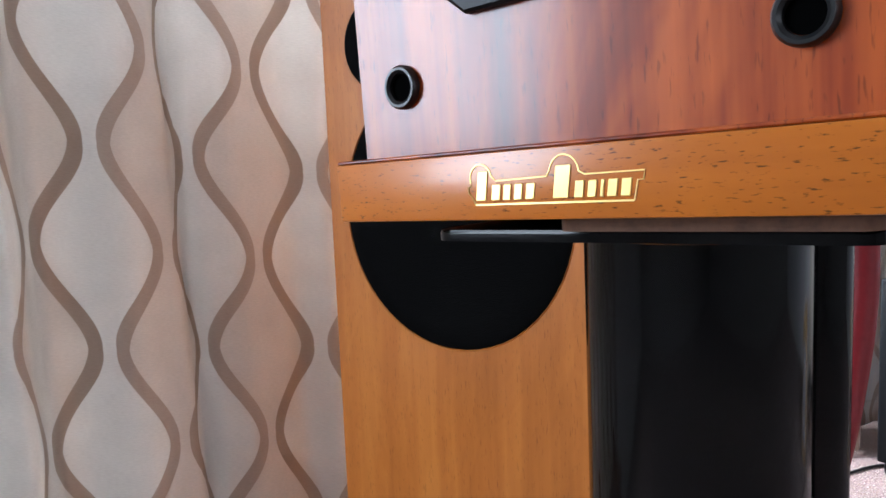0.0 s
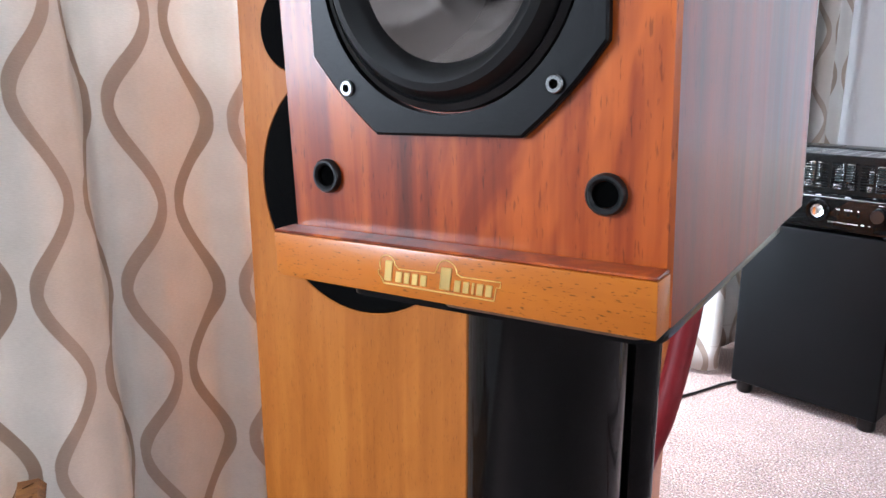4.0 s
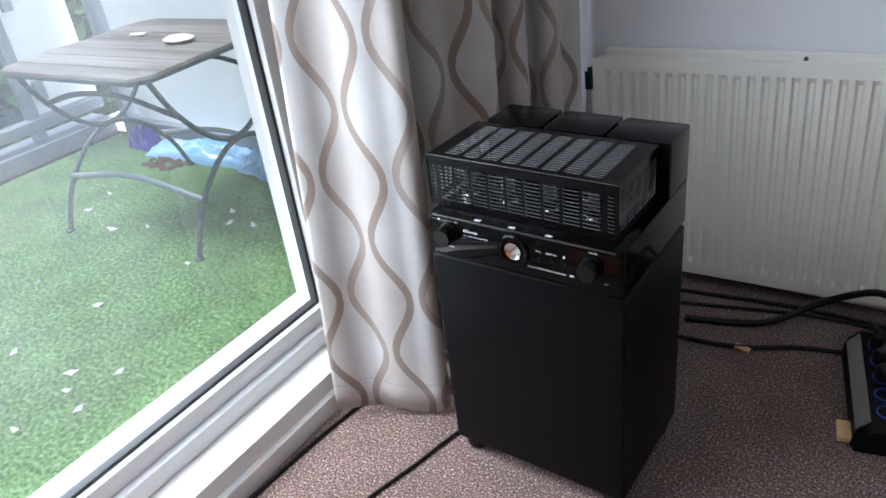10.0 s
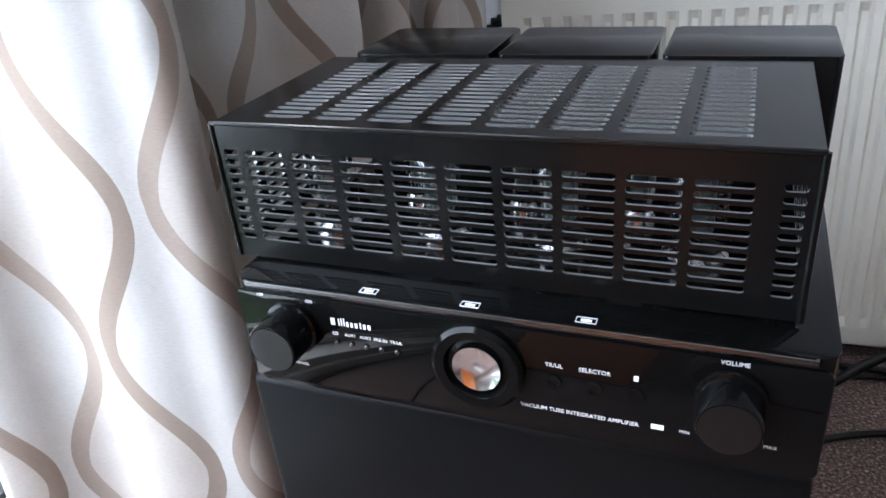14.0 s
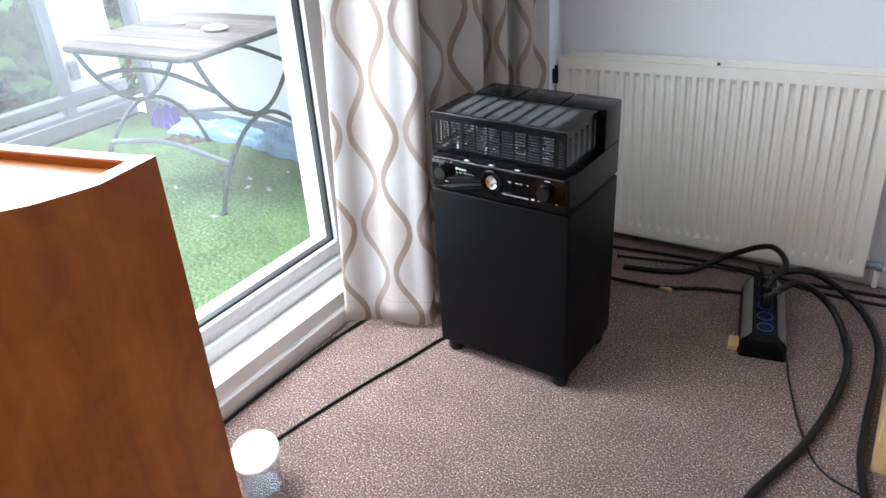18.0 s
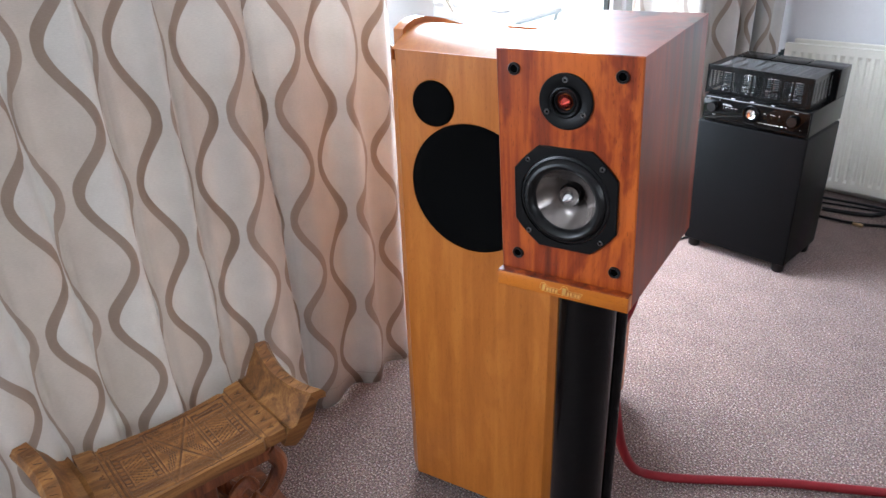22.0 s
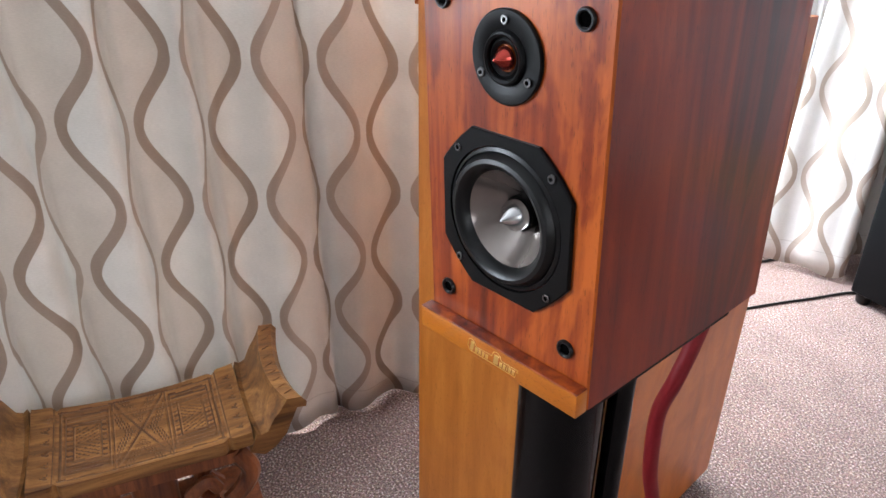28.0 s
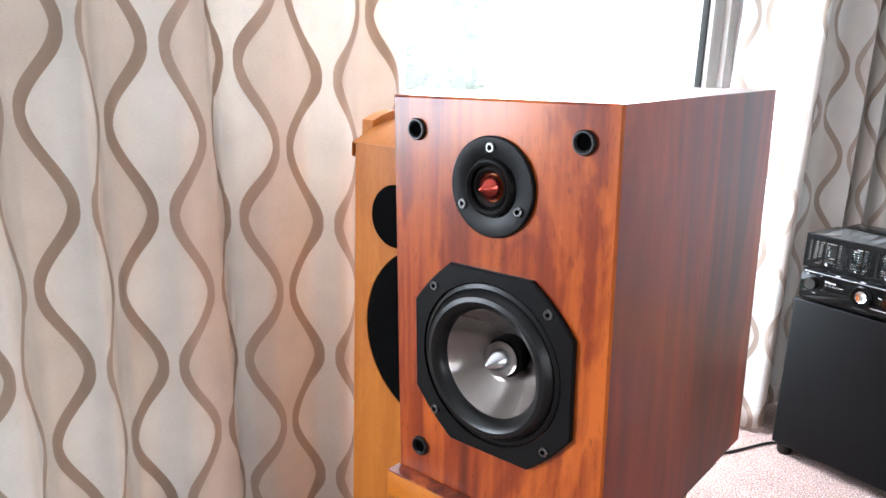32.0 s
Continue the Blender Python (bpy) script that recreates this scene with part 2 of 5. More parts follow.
M_GREYPANEL = painted("pale_grey_cloth", (0.48, 0.49, 0.55), 0.8, vary=0.05, grain=600, bump=0.2)
M_WHITEBOARD = painted("white_board", (0.54, 0.535, 0.52), 0.6, vary=0.04)
M_CREAMCLOTH = painted("cream_fleece", (0.60, 0.54, 0.42), 0.95, vary=0.1, grain=200, bump=0.4)
M_BLUE = painted("blue_socket_plastic", (0.03, 0.05, 0.30), 0.35)
# near black that stands in for the shade inside holes, sockets and gaps
M_HOLE_SHADE = painted("hole_shade", grey(0.0015), 0.95, spec=0.0)


def carpet():
    m = Mat("mauve_loop_carpet", 0.95, spec=0.2)
    v = m.coords(shift=False)
    vor = m.node("TexVoronoi")
    m.l.new(v, vor.inputs["Vector"])
    vor.inputs["Scale"].default_value = 210
    tuft, spot = vor.outputs["Distance"], vor.outputs["Color"]
    fleck = m.noise(v, 190, 3, 0.6)
    soft, wear = m.noise(v, 9, 3), m.noise(v, 1.3, 3)
    base = m.ramp(fleck, (0.36, (0.052, 0.031, 0.026)), (0.48, (0.122, 0.077, 0.064)), (0.57, (0.215, 0.150, 0.130)), (0.68, (0.52, 0.435, 0.395)))
    m.b.inputs["Sheen Weight"].default_value, m.b.inputs["Sheen Roughness"].default_value = 0.45, 0.45
    m.put(m.b.inputs["Sheen Tint"], (0.95, 0.80, 0.78))
    base = m.mix(0.10, base, spot, "OVERLAY")
    base = m.mix(1.0, base, m.ramp(soft, (0.35, grey(0.88)), (0.65, grey(1.08))), "MULTIPLY")
    m.colour(m.mix(1.0, base, m.ramp(wear, (0.35, grey(0.9)), (0.65, grey(1.06))), "MULTIPLY"))
    m.bump(m.math("ADD", m.math("MULTIPLY", tuft, 0.35), fleck), 0.8, 0.004)
    return m.m


def curtain_cloth():
    """Woven ogee pattern: mirrored wavy bands, wide and narrow by turns, on cream and beige columns. UV in metres along the cloth."""
    m = Mat("ogee_jacquard", 0.85, spec=0.25)
    W, A, P, V0 = 0.095, 0.0315, 0.302, 0.345
    tc, sep = m.node("TexCoord"), m.node("SeparateXYZ")
    m.l.new(tc.outputs["UV"], sep.inputs[0])
    u, v = sep.outputs[0], sep.outputs[1]
    turn = m.math("MULTIPLY", m.math("SUBTRACT", v, V0), 2 * math.pi / P)
    wob = m.math("MULTIPLY", m.math("COSINE", turn), A)
    slope = m.math("ABSOLUTE", m.math("SINE", turn))
    pe = m.math("FLOORED_MODULO", m.math("SUBTRACT", u, wob), 2 * W)
    de = m.math("ABSOLUTE", m.math("SUBTRACT", m.math("FLOORED_MODULO", m.math("ADD", m.math("SUBTRACT", u, wob), W), 2 * W), W))
    do = m.math("ABSOLUTE", m.math("SUBTRACT", m.math("FLOORED_MODULO", m.math("ADD", u, wob), 2 * W), W))
    wide_e = m.math("ADD", 0.0078, m.math("MULTIPLY", slope, 0.0036))
    wide_o = m.math("ADD", 0.0072, m.math("MULTIPLY", slope, 0.0040))
    sharp = lambda d, w: m.math("SUBTRACT", 1.0, m.math("SMOOTH_MIN", 1.0, m.math("MAXIMUM", 0.0, m.math("MULTIPLY", m.math("SUBTRACT", d, w), 900.0)), 0.05))
    fe, fo = sharp(de, wide_e), sharp(do, wide_o)
    inside = m.math("LESS_THAN", pe, m.math("SUBTRACT", W, m.math("MULTIPLY", wob, 2.0)))
    big = m.noise(tc.outputs["UV"], 12, 3)
    mp = m.node("Mapping")
    m.l.new(tc.outputs["UV"], mp.inputs[0])
    mp.inputs["Scale"].default_value = (140, 600, 1)
    weave = m.noise(mp.outputs[0], 1.0, 3)
    hem = m.math("LESS_THAN", m.math("ABSOLUTE", m.math("SUBTRACT", v, 0.098)), 0.0012)
    field = m.mix(inside, (0.643, 0.598, 0.552), (0.70, 0.685, 0.66))
    field = m.mix(1.0, field, m.ramp(big, (0.3, grey(0.94)), (0.7, grey(1.03))), "MULTIPLY")
    col = m.mix(fo, field, (0.44, 0.365, 0.31))
    col = m.mix(fe, col, (0.385, 0.312, 0.257))
    col = m.mix(m.math("MULTIPLY", hem, 0.4), col, (0.30, 0.25, 0.21))
    m.colour(m.mix(1.0, col, m.ramp(weave, (0.3, grey(0.9)), (0.7, grey(1.06))), "MULTIPLY"))
    m.bump(m.math("ADD", weave, m.math("MULTIPLY", m.math("ADD", fe, fo), 0.5)), 0.35, 0.0012)
    # light from the glazing shines faintly through the cloth
    tr, mixs = m.node("BsdfTranslucent"), m.node("MixShader")
    m.put(tr.inputs["Color"], m.mix(1.0, col, (0.97, 0.91, 0.85), "MULTIPLY"))
    mixs.inputs[0].default_value = 0.30
    m.l.new(m.b.outputs[0], mixs.inputs[1])
    m.l.new(tr.outputs[0], mixs.inputs[2])
    m.l.new(mixs.outputs[0], m.n["Material Output"].inputs["Surface"])
    return m.m


def glass(name, tint=(1, 1, 1), rough=0.0, dust=0.0, gloss=0.035):
    """Thin flat glazing: clear, glossier at grazing angles."""
    m = Mat(name)
    tr, gl, mx, fr = m.node("BsdfTransparent"), m.node("BsdfGlossy"), m.node("MixShader"), m.node("LayerWeight")
    m.put(tr.inputs[0], tint)
    gl.inputs["Roughness"].default_value = rough
    gain = m.math("ADD", gloss, m.math("MULTIPLY", m.math("POWER", fr.outputs["Facing"], 5.0), 0.6))
    m.l.new(gain, mx.inputs[0])
    m.l.new(tr.outputs[0], mx.inputs[1])
    m.l.new(gl.outputs[0], mx.inputs[2])
    out = mx.outputs[0]
    if dust:  # a film of dried rain and dust on the pane
        film, both = m.node("BsdfTranslucent"), m.node("MixShader")
        m.put(film.inputs[0], (0.85, 0.85, 0.84))
        m.l.new(m.math("MULTIPLY", m.ramp(m.noise(m.coords(), 2.5, 4), (0.3, grey(0.5)), (0.7, grey(1.0))), dust), both.inputs[0])
        m.l.new(out, both.inputs[1])
        m.l.new(film.outputs[0], both.inputs[2])
        out = both.outputs[0]
    m.l.new(out, m.n["Material Output"].inputs["Surface"])
    return m.m


def turf():
    m = Mat("artificial_grass", 0.8, spec=0.25)
    v = m.coords(shift=False)
    a, b = m.noise(v, 5, 3), m.noise(v, 75, 5, 0.65)
    col = m.ramp(b, (0.36, (0.030, 0.078, 0.018)), (0.5, (0.088, 0.180, 0.048)), (0.64, (0.22, 0.315, 0.130)))
    m.colour(m.mix(1.0, col, m.ramp(a, (0.35, grey(0.75)), (0.65, grey(1.1))), "MULTIPLY"))
    m.bump(b, 0.8, 0.008)
    return m.m


def leafage(name):
    m = Mat(name, 0.6, spec=0.3)
    info = m.node("NewGeometry")
    m.colour(m.ramp(info.outputs["Random Per Island"], (0.0, (0.035, 0.070, 0.022)), (0.5, (0.085, 0.150, 0.048)), (1.0, (0.17, 0.25, 0.09))))
    return m.m


M_CARPET, M_CURTAIN, M_TURF, M_LEAF = carpet(), curtain_cloth(), turf(), leafage("tree_leaves")
M_GLASS, M_BALGLASS = glass("window_glass", dust=0.03), glass("greenish_balcony_glass", (0.80, 0.92, 0.88))
M_TUBE = glass("valve_glass", gloss=0.14)


# ---- mesh helpers ----
def box(bm, x0, x1, y0, y1, z0, z1, bevel=0.0, seg=1, m=None):
    vs = [bm.verts.new((x, y, z)) for z in (z0, z1) for x, y in ((x0, y0), (x1, y0), (x1, y1), (x0, y1))]
    fs = [bm.faces.new([vs[k] for k in f]) for f in ((3, 2, 1, 0), (4, 5, 6, 7), (0, 1, 5, 4), (1, 2, 6, 5), (2, 3, 7, 6), (3, 0, 4, 7))]
    if bevel:
        edges = list({e for f in fs for e in f.edges})
        out = bmesh.ops.bevel(bm, geom=edges, offset=bevel, segments=seg, affect="EDGES", profile=0.5)
        vs = list({v for f in out["faces"] for v in f.verts} | {v for v in vs if v.is_valid})
    if m is not None:
        bmesh.ops.transform(bm, matrix=m, verts=[v for v in vs if v.is_valid])
    return bm


def lathe(bm, profile, n=32, m=None, close=False):
    """Turns (radius, height) pairs about z."""
    rings = []
    for r, z in profile:
        if r < 1e-6:
            rings.append([bm.verts.new((0, 0, z))])
        else:
            rings.append([bm.verts.new((r * math.cos(2 * math.pi * k / n), r * math.sin(2 * math.pi * k / n), z)) for k in range(n)])
    for a, b in zip(rings, rings[1:]):
        for k in range(n):
            j = (k + 1) % n
            if len(a) == 1 and len(b) > 1:
                bm.faces.new((a[0], b[k], b[j]))
            elif len(b) == 1 and len(a) > 1:
                bm.faces.new((a[k], a[j], b[0]))
            elif len(a) > 1:
                bm.faces.new((a[k], a[j], b[j], b[k]))
    if m is not None:
        bmesh.ops.transform(bm, matrix=m, verts=[v for ring in rings for v in ring])
    return bm


def smooth_path(pts, n=8):
    """A Catmull-Rom line through the points."""
    pts = [Vector(p) for p in pts]
    full = [2 * pts[0] - pts[1], *pts, 2 * pts[-1] - pts[-2]]
    out = []
    for a, b, c, d in zip(full, full[1:], full[2:], full[3:]):
        for k in range(n):
            t = k / n
            out.append(0.5 * (2 * b + (c - a) * t + (2 * a - 5 * b + 4 * c - d) * t * t + (3 * b - a - 3 * c + d) * t ** 3))
    return out + [pts[-1]]


def tube(bm, pts, r, n=10, flat=1.0, ends=True):
    """A round (or flattened) bar along a line."""
    rings, side = [], None
    for k, p in enumerate(pts):
        d = (pts[min(k + 1, len(pts) - 1)] - pts[max(k - 1, 0)]).normalized()
        if side is None:
            side = d.cross(Vector((0, 0, 1))) if abs(d.z) < 0.95 else d.cross(Vector((0, 1, 0)))
        side = (side - d * side.dot(d)).normalized()
        top = side.cross(d).normalized()
        rr = r(k / max(1, len(pts) - 1)) if callable(r) else r
        rings.append([bm.verts.new(p + side * (rr * math.cos(2 * math.pi * j / n)) + top * (rr * flat * math.sin(2 * math.pi * j / n))) for j in range(n)])
    for a, b in zip(rings, rings[1:]):
        for j in range(n):
            bm.faces.new((a[j], a[(j + 1) % n], b[(j + 1) % n], b[j]))
    if ends:
        bm.faces.new(rings[0][::-1])
        bm.faces.new(rings[-1])
    return bm


def prism(bm, outline, z0, z1, m=None, bevel=0.0):
    """An upright slab over a plan outline."""
    a = [bm.verts.new((x, y, z0)) for x, y in outline]
    b = [bm.verts.new((x, y, z1)) for x, y in outline]
    n = len(a)
    fs = [bm.faces.new(a[::-1]), bm.faces.new(b)]
    fs += [bm.faces.new((a[k], a[(k + 1) % n], b[(k + 1) % n], b[k])) for k in range(n)]
    vs = a + b
    if bevel:
        top = [e for e in fs[1].edges]
        out = bmesh.ops.bevel(bm, geom=top, offset=bevel, segments=2, affect="EDGES", profile=0.5)
        vs = list({v for f in out["faces"] for v in f.verts} | {v for v in vs if v.is_valid})
    if m is not None:
        bmesh.ops.transform(bm, matrix=m, verts=[v for v in vs if v.is_valid])
    return bm


def ring_sheet(bm, rings, closed=True):
    """Skins rings of equal length."""
    rows = [[bm.verts.new(p) for p in r] for r in rings]
    n = len(rows[0])
    for a, b in zip(rows, rows[1:]):
        for j in range(n if closed else n - 1):
            bm.faces.new((a[j], a[(j + 1) % n], b[(j + 1) % n], b[j]))
    return rows


def rrect(w, h, r, n=5):
    """A rounded rectangle about the origin, anticlockwise."""
    out = []
    for cx, cy, a0 in ((w / 2 - r, h / 2 - r, 0), (-w / 2 + r, h / 2 - r, 90), (-w / 2 + r, -h / 2 + r, 180), (w / 2 - r, -h / 2 + r, 270)):
        out += [(cx + r * math.cos(radians(a0 + 90 * k / n)), cy + r * math.sin(radians(a0 + 90 * k / n))) for k in range(n + 1)]
    return out


def mesh_of(name, bm, material, shade=None):
    me = bpy.data.meshes.new(name)
    bmesh.ops.recalc_face_normals(bm, faces=bm.faces[:])
    if shade is not None:
        for f in bm.faces:
            f.smooth = True
        for e in bm.edges:
            e.smooth = len(e.link_faces) == 2 and e.calc_face_angle(0.0) < radians(shade)
    bm.to_mesh(me)
    bm.free()
    for mt in material if isinstance(material, (list, tuple)) else (material,):
        me.materials.append(mt)
    return me


def part(name, bm, material, parent, label="", shade=35, m=None):
    """One mesh under a thing or a part."""
    ob = new(name, mesh_of(name, bm, material, shade))
    ob.parent = parent
    if m is not None:
        ob.matrix_basis = m
    return tagged(ob, label)


def thing(name, m, label, category, group="", kind=""):
    ob = new(name)
    ob.matrix_basis = m
    ob.empty_display_size = 0.1
    return tagged(ob, label, category, group, kind)


def solid(name, bm, material, label, category, m=None, shade=35, group="", kind=""):
    ob = new(name, mesh_of(name, bm, material, shade))
    if m is not None:
        ob.matrix_basis = m
    return tagged(ob, label, category, group, kind)


def B():
    return bmesh.new()




# ---- the room ----
WX, WY = -1.10, 3.20      # inner faces of the glazed wall and of the radiator wall
EX, SY, CZ = 3.35, -2.6, 2.45

bm = box(B(), WX - 0.005, EX, SY, WY, -0.12, 0.0)
solid("floor", bm, M_CARPET, "mauve brown flecked loop pile carpet", "floor", kind="structure")
bm = box(B(), WX - 0.3, EX + 0.25, SY - 0.25, WY + 0.25, CZ, CZ + 0.15)
solid("ceiling", bm, M_CEIL, "plain white ceiling", "ceiling", kind="structure")
bm = box(B(), WX - 0.30, EX + 0.25, WY, WY + 0.25, -0.12, CZ)
solid("wall_north", bm, M_WALL, "pale grey white painted wall behind the radiator", "wall", kind="structure")
bm = box(B(), WX - 0.30, EX + 0.25, SY - 0.25, SY, -0.12, CZ)
solid("wall_south", bm, M_WALL_DIM, "plain unseen wall, darkened to cut bounced light", "wall", kind="structure")
# east wall, round its window
bm = box(B(), EX, EX + 0.25, SY, WY, -0.12, 0.85)
box(bm, EX, EX + 0.25, SY, WY, 2.15, CZ)
box(bm, EX, EX + 0.25, SY, -0.9, 0.85, 2.15)
box(bm, EX, EX + 0.25, 1.3, WY, 0.85, 2.15)
solid("wall_east", bm, M_WALL_DIM, "unseen wall round a window, darkened to cut bounced light", "wall", kind="structure")
# west wall: pier beside the radiator wall, head over the glazing
WIN0, WIN1, HEAD = -0.42, 2.48, 2.15
SW0, SW1 = -2.2, -0.85  # an unseen opening further along, assumed for the light on the speaker fronts
bm = box(B(), WX - 0.30, WX, WIN1, WY, -0.12, CZ)
box(bm, WX - 0.30, WX, SY, SW0, -0.12, CZ)
box(bm, WX - 0.30, WX, SW1, WIN0, -0.12, CZ)
box(bm, WX - 0.30, WX, SW0, SW1, -0.12, 0.75)
box(bm, WX - 0.30, WX, SW0, SW1, HEAD, CZ)
box(bm, WX - 0.30, WX, WIN0, WIN1, HEAD, CZ)
solid("wall_west", bm, M_WALL, "pale painted wall round the balcony glazing", "wall", kind="structure")

# ---- glazing to the balcony ----
GX = -1.187
bm = box(B(), -1.40, -1.045, WIN0, WIN1, -0.12, 0.105, 0.006, 2)
box(bm, -1.40, -1.03, WIN0, WIN1, -0.12, 0.055, 0.004)
solid("window_sill_board", bm, M_SILLPAINT, "cream painted low sill board under the glazing", "sill", kind="structure")
win = thing("window_1", pose(0, 0, 0), "large white plastic framed glazing onto the balcony", "window", kind="structure")
FY1, FZ1 = 2.350, 2.06


def frame_bar(name, x0, x1, y0, y1, z0, z1):
    part(name, box(B(), x0, x1, y0, y1, z0, z1, 0.005, 2), M_UPVC, win)


frame_bar("bottom_rail", -1.25, -1.135, WIN0, WIN1, 0.106, 0.155)
frame_bar("bottom_sash", -1.225, -1.155, WIN0, FY1 + 0.075, 0.156, 0.205)
frame_bar("jamb", -1.25, -1.135, FY1 + 0.078, WIN1, 0.156, HEAD)
frame_bar("sash_stile", -1.225, -1.155, FY1 + 0.008, FY1 + 0.076, 0.206, FZ1)
frame_bar("mullion", -1.225, -1.155, 0.42, 0.52, 0.206, FZ1)
frame_bar("head_rail", -1.25, -1.135, WIN0, WIN1, FZ1, HEAD)
frame_bar("jamb", -1.25, -1.135, WIN0, WIN0 + 0.09, 0.156, FZ1)
for y0, y1 in ((0.52, FY1 + 0.008), (WIN0 + 0.09, 0.42)):
    pane = part("pane", box(B(), GX - 0.003, GX + 0.003, y0, y1, 0.206, FZ1), M_GLASS, win, "clear window pane")
    pane.visible_shadow = False
    for a0, a1, b0, b1 in ((y0, y1, 0.205, 0.214), (y0, y1, FZ1 - 0.009, FZ1), (y0, y0 + 0.009, 0.214, FZ1 - 0.009), (y1 - 0.009, y1, 0.214, FZ1 - 0.009)):
        part("gasket", box(B(), GX - 0.009, GX + 0.014, a0, a1, b0, b1), M_GASKET, win)

win3 = thing("window_3", pose(0, 0, 0), "unseen window assumed further along the glazed wall for its light", "window", kind="structure")
for a0, a1, b0, b1 in ((SW0, SW1, 0.75, 0.81), (SW0, SW1, HEAD - 0.06, HEAD), (SW0, SW0 + 0.06, 0.81, HEAD - 0.06), (SW1 - 0.06, SW1, 0.81, HEAD - 0.06)):
    part("frame", box(B(), -1.25, -1.18, a0, a1, b0, b1), M_UPVC, win3)
pane = part("pane", box(B(), GX - 0.023, GX - 0.017, SW0 + 0.06, SW1 - 0.06, 0.81, HEAD - 0.06), M_GLASS, win3)
pane.visible_shadow = False
win2 = thing("window_2", pose(0, 0, 0), "plain window on the far side of the room", "window", kind="structure")
for a0, a1, b0, b1 in ((-0.9, 1.3, 0.85, 0.91), (-0.9, 1.3, 2.09, 2.15), (-0.9, -0.84, 0.91, 2.09), (1.24, 1.3, 0.91, 2.09), (0.17, 0.23, 0.91, 2.09)):
    part("frame", box(B(), EX + 0.06, EX + 0.13, a0, a1, b0, b1), M_UPVC, win2)
pane = part("pane", box(B(), EX + 0.09, EX + 0.096, -0.84, 1.24, 0.91, 2.09), M_GLASS, win2)
pane.visible_shadow = False

# skirting along the radiator wall
bm = box(B(), -0.98, EX, WY - 0.018, WY, 0.0, 0.07, 0.004)
solid("baseboard", bm, M_SILLPAINT, "white painted skirting board", "baseboard", kind="structure")
bm = box(B(), WX, WX + 0.018, SY, WIN0, 0.0, 0.075, 0.004)
solid("baseboard", bm, M_SILLPAINT, "white painted skirting board", "baseboard", kind="structure")


# ---- curtains ----
def curtain(name, path, pleats, depth, z0, z1, seed, label, flare=0.25, sweep=(0.0, 0.0), calm=(0.0, 1.0), u0=0.0, stretch=1.0, creases=(), skew=(0.0, 0.0), drift=0.0):
    """Cloth hung along a plan line, in pleats; UV in metres of cloth."""
    rnd = random.Random(seed)
    line = smooth_path([(x, y, 0) for x, y in path], 24)
    dist = [0.0]
    for a, b in zip(line, line[1:]):
        dist.append(dist[-1] + (b - a).length)
    total, n = dist[-1], int(dist[-1] / 0.009)
    ph = [rnd.uniform(0, 6.28) for _ in range(4)]
    rows = 34
    bm = B()
    uv = bm.loops.layers.uv.new("cloth")
    grid, us, tucked = [], [], {}
    for r in range(rows + 1):
        h = r / rows
        z = z0 + (z1 - z0) * h
        ring, u, last = [], 0.0, None
        for k in range(n + 1):
            s = total * k / n
            j = max(0, min(len(line) - 2, next((i for i, d in enumerate(dist) if d >= s), len(dist) - 1) - 1))
            f = (s - dist[j]) / max(1e-6, dist[j + 1] - dist[j])
            p, d = line[j].lerp(line[j + 1], f), (line[j + 1] - line[j]).normalized()
            side = Vector((d.y, -d.x, 0))
            w = 2 * math.pi * pleats * s / total
            q = math.sin(w + 0.7 * math.sin(0.37 * w + ph[0]) + 0.25 * math.sin(2.2 * h + ph[1]))
            q += 0.35 * math.sin(0.53 * w + ph[2] + 1.3 * h) + 0.12 * math.sin(2.1 * w + ph[3] + 2 * h)
            amp = depth * (calm[1] if s / total < calm[0] else 1.0 if s / total > calm[0] + 0.1 else calm[1] + (1 - calm[1]) * (s / total - calm[0]) / 0.1) * (1 + flare * (1 - h) * math.sin(0.31 * w + ph[1]))
            c = p + side * (q * amp)
            flat = c.copy()
            for at, wide, deep, lean, hidden in creases:  # narrow folds that swallow some of the cloth
                c -= side * deep * math.exp(-((s - at - lean * z) / wide) ** 2)
            pull = max(0.0, 1 - s / total / 0.3) * min(z, 1.4)
            c.x, c.y = c.x + sweep[0] * pull, c.y + sweep[1] * pull
            c.z = z + (0.008 * (1 + math.sin(0.9 * w + ph[2])) if r == 0 else 0.0)
            if r == rows // 2 and last is not None:
                u += math.hypot(flat.x - last.x, flat.y - last.y)
                us.append(u)
            last = flat
            tucked[r, k] = sum(hidden / (1 + math.exp(-(s - at - lean * z) / (0.35 * wide))) for at, wide, deep, lean, hidden in creases)
            ring.append(bm.verts.new(c))
        grid.append(ring)
    us = [0.0] + us
    for r in range(rows):
        for k in range(n):
            fc = bm.faces.new((grid[r][k], grid[r][k + 1], grid[r + 1][k + 1], grid[r + 1][k]))
            fc.smooth = True
            for lp, (kk, rr) in zip(fc.loops, ((k, r), (k + 1, r), (k + 1, r + 1), (k, r + 1))):
                z = z0 + (z1 - z0) * rr / rows
                lp[uv].uv = (u0 + (total * kk / n * stretch if creases else us[kk]) + tucked[rr, kk] + drift * z, z + skew[0] * (total * kk / n - skew[1]))
    me = bpy.data.meshes.new(name)
    bm.to_mesh(me)
    bm.free()
    me.materials.append(M_CURTAIN)
    ob = new(name, me)
    thick = ob.modifiers.new("thickness", "SOLIDIFY")
    thick.thickness = 0.0015
    return tagged(ob, label, "curtain", "curtains at the glazing")


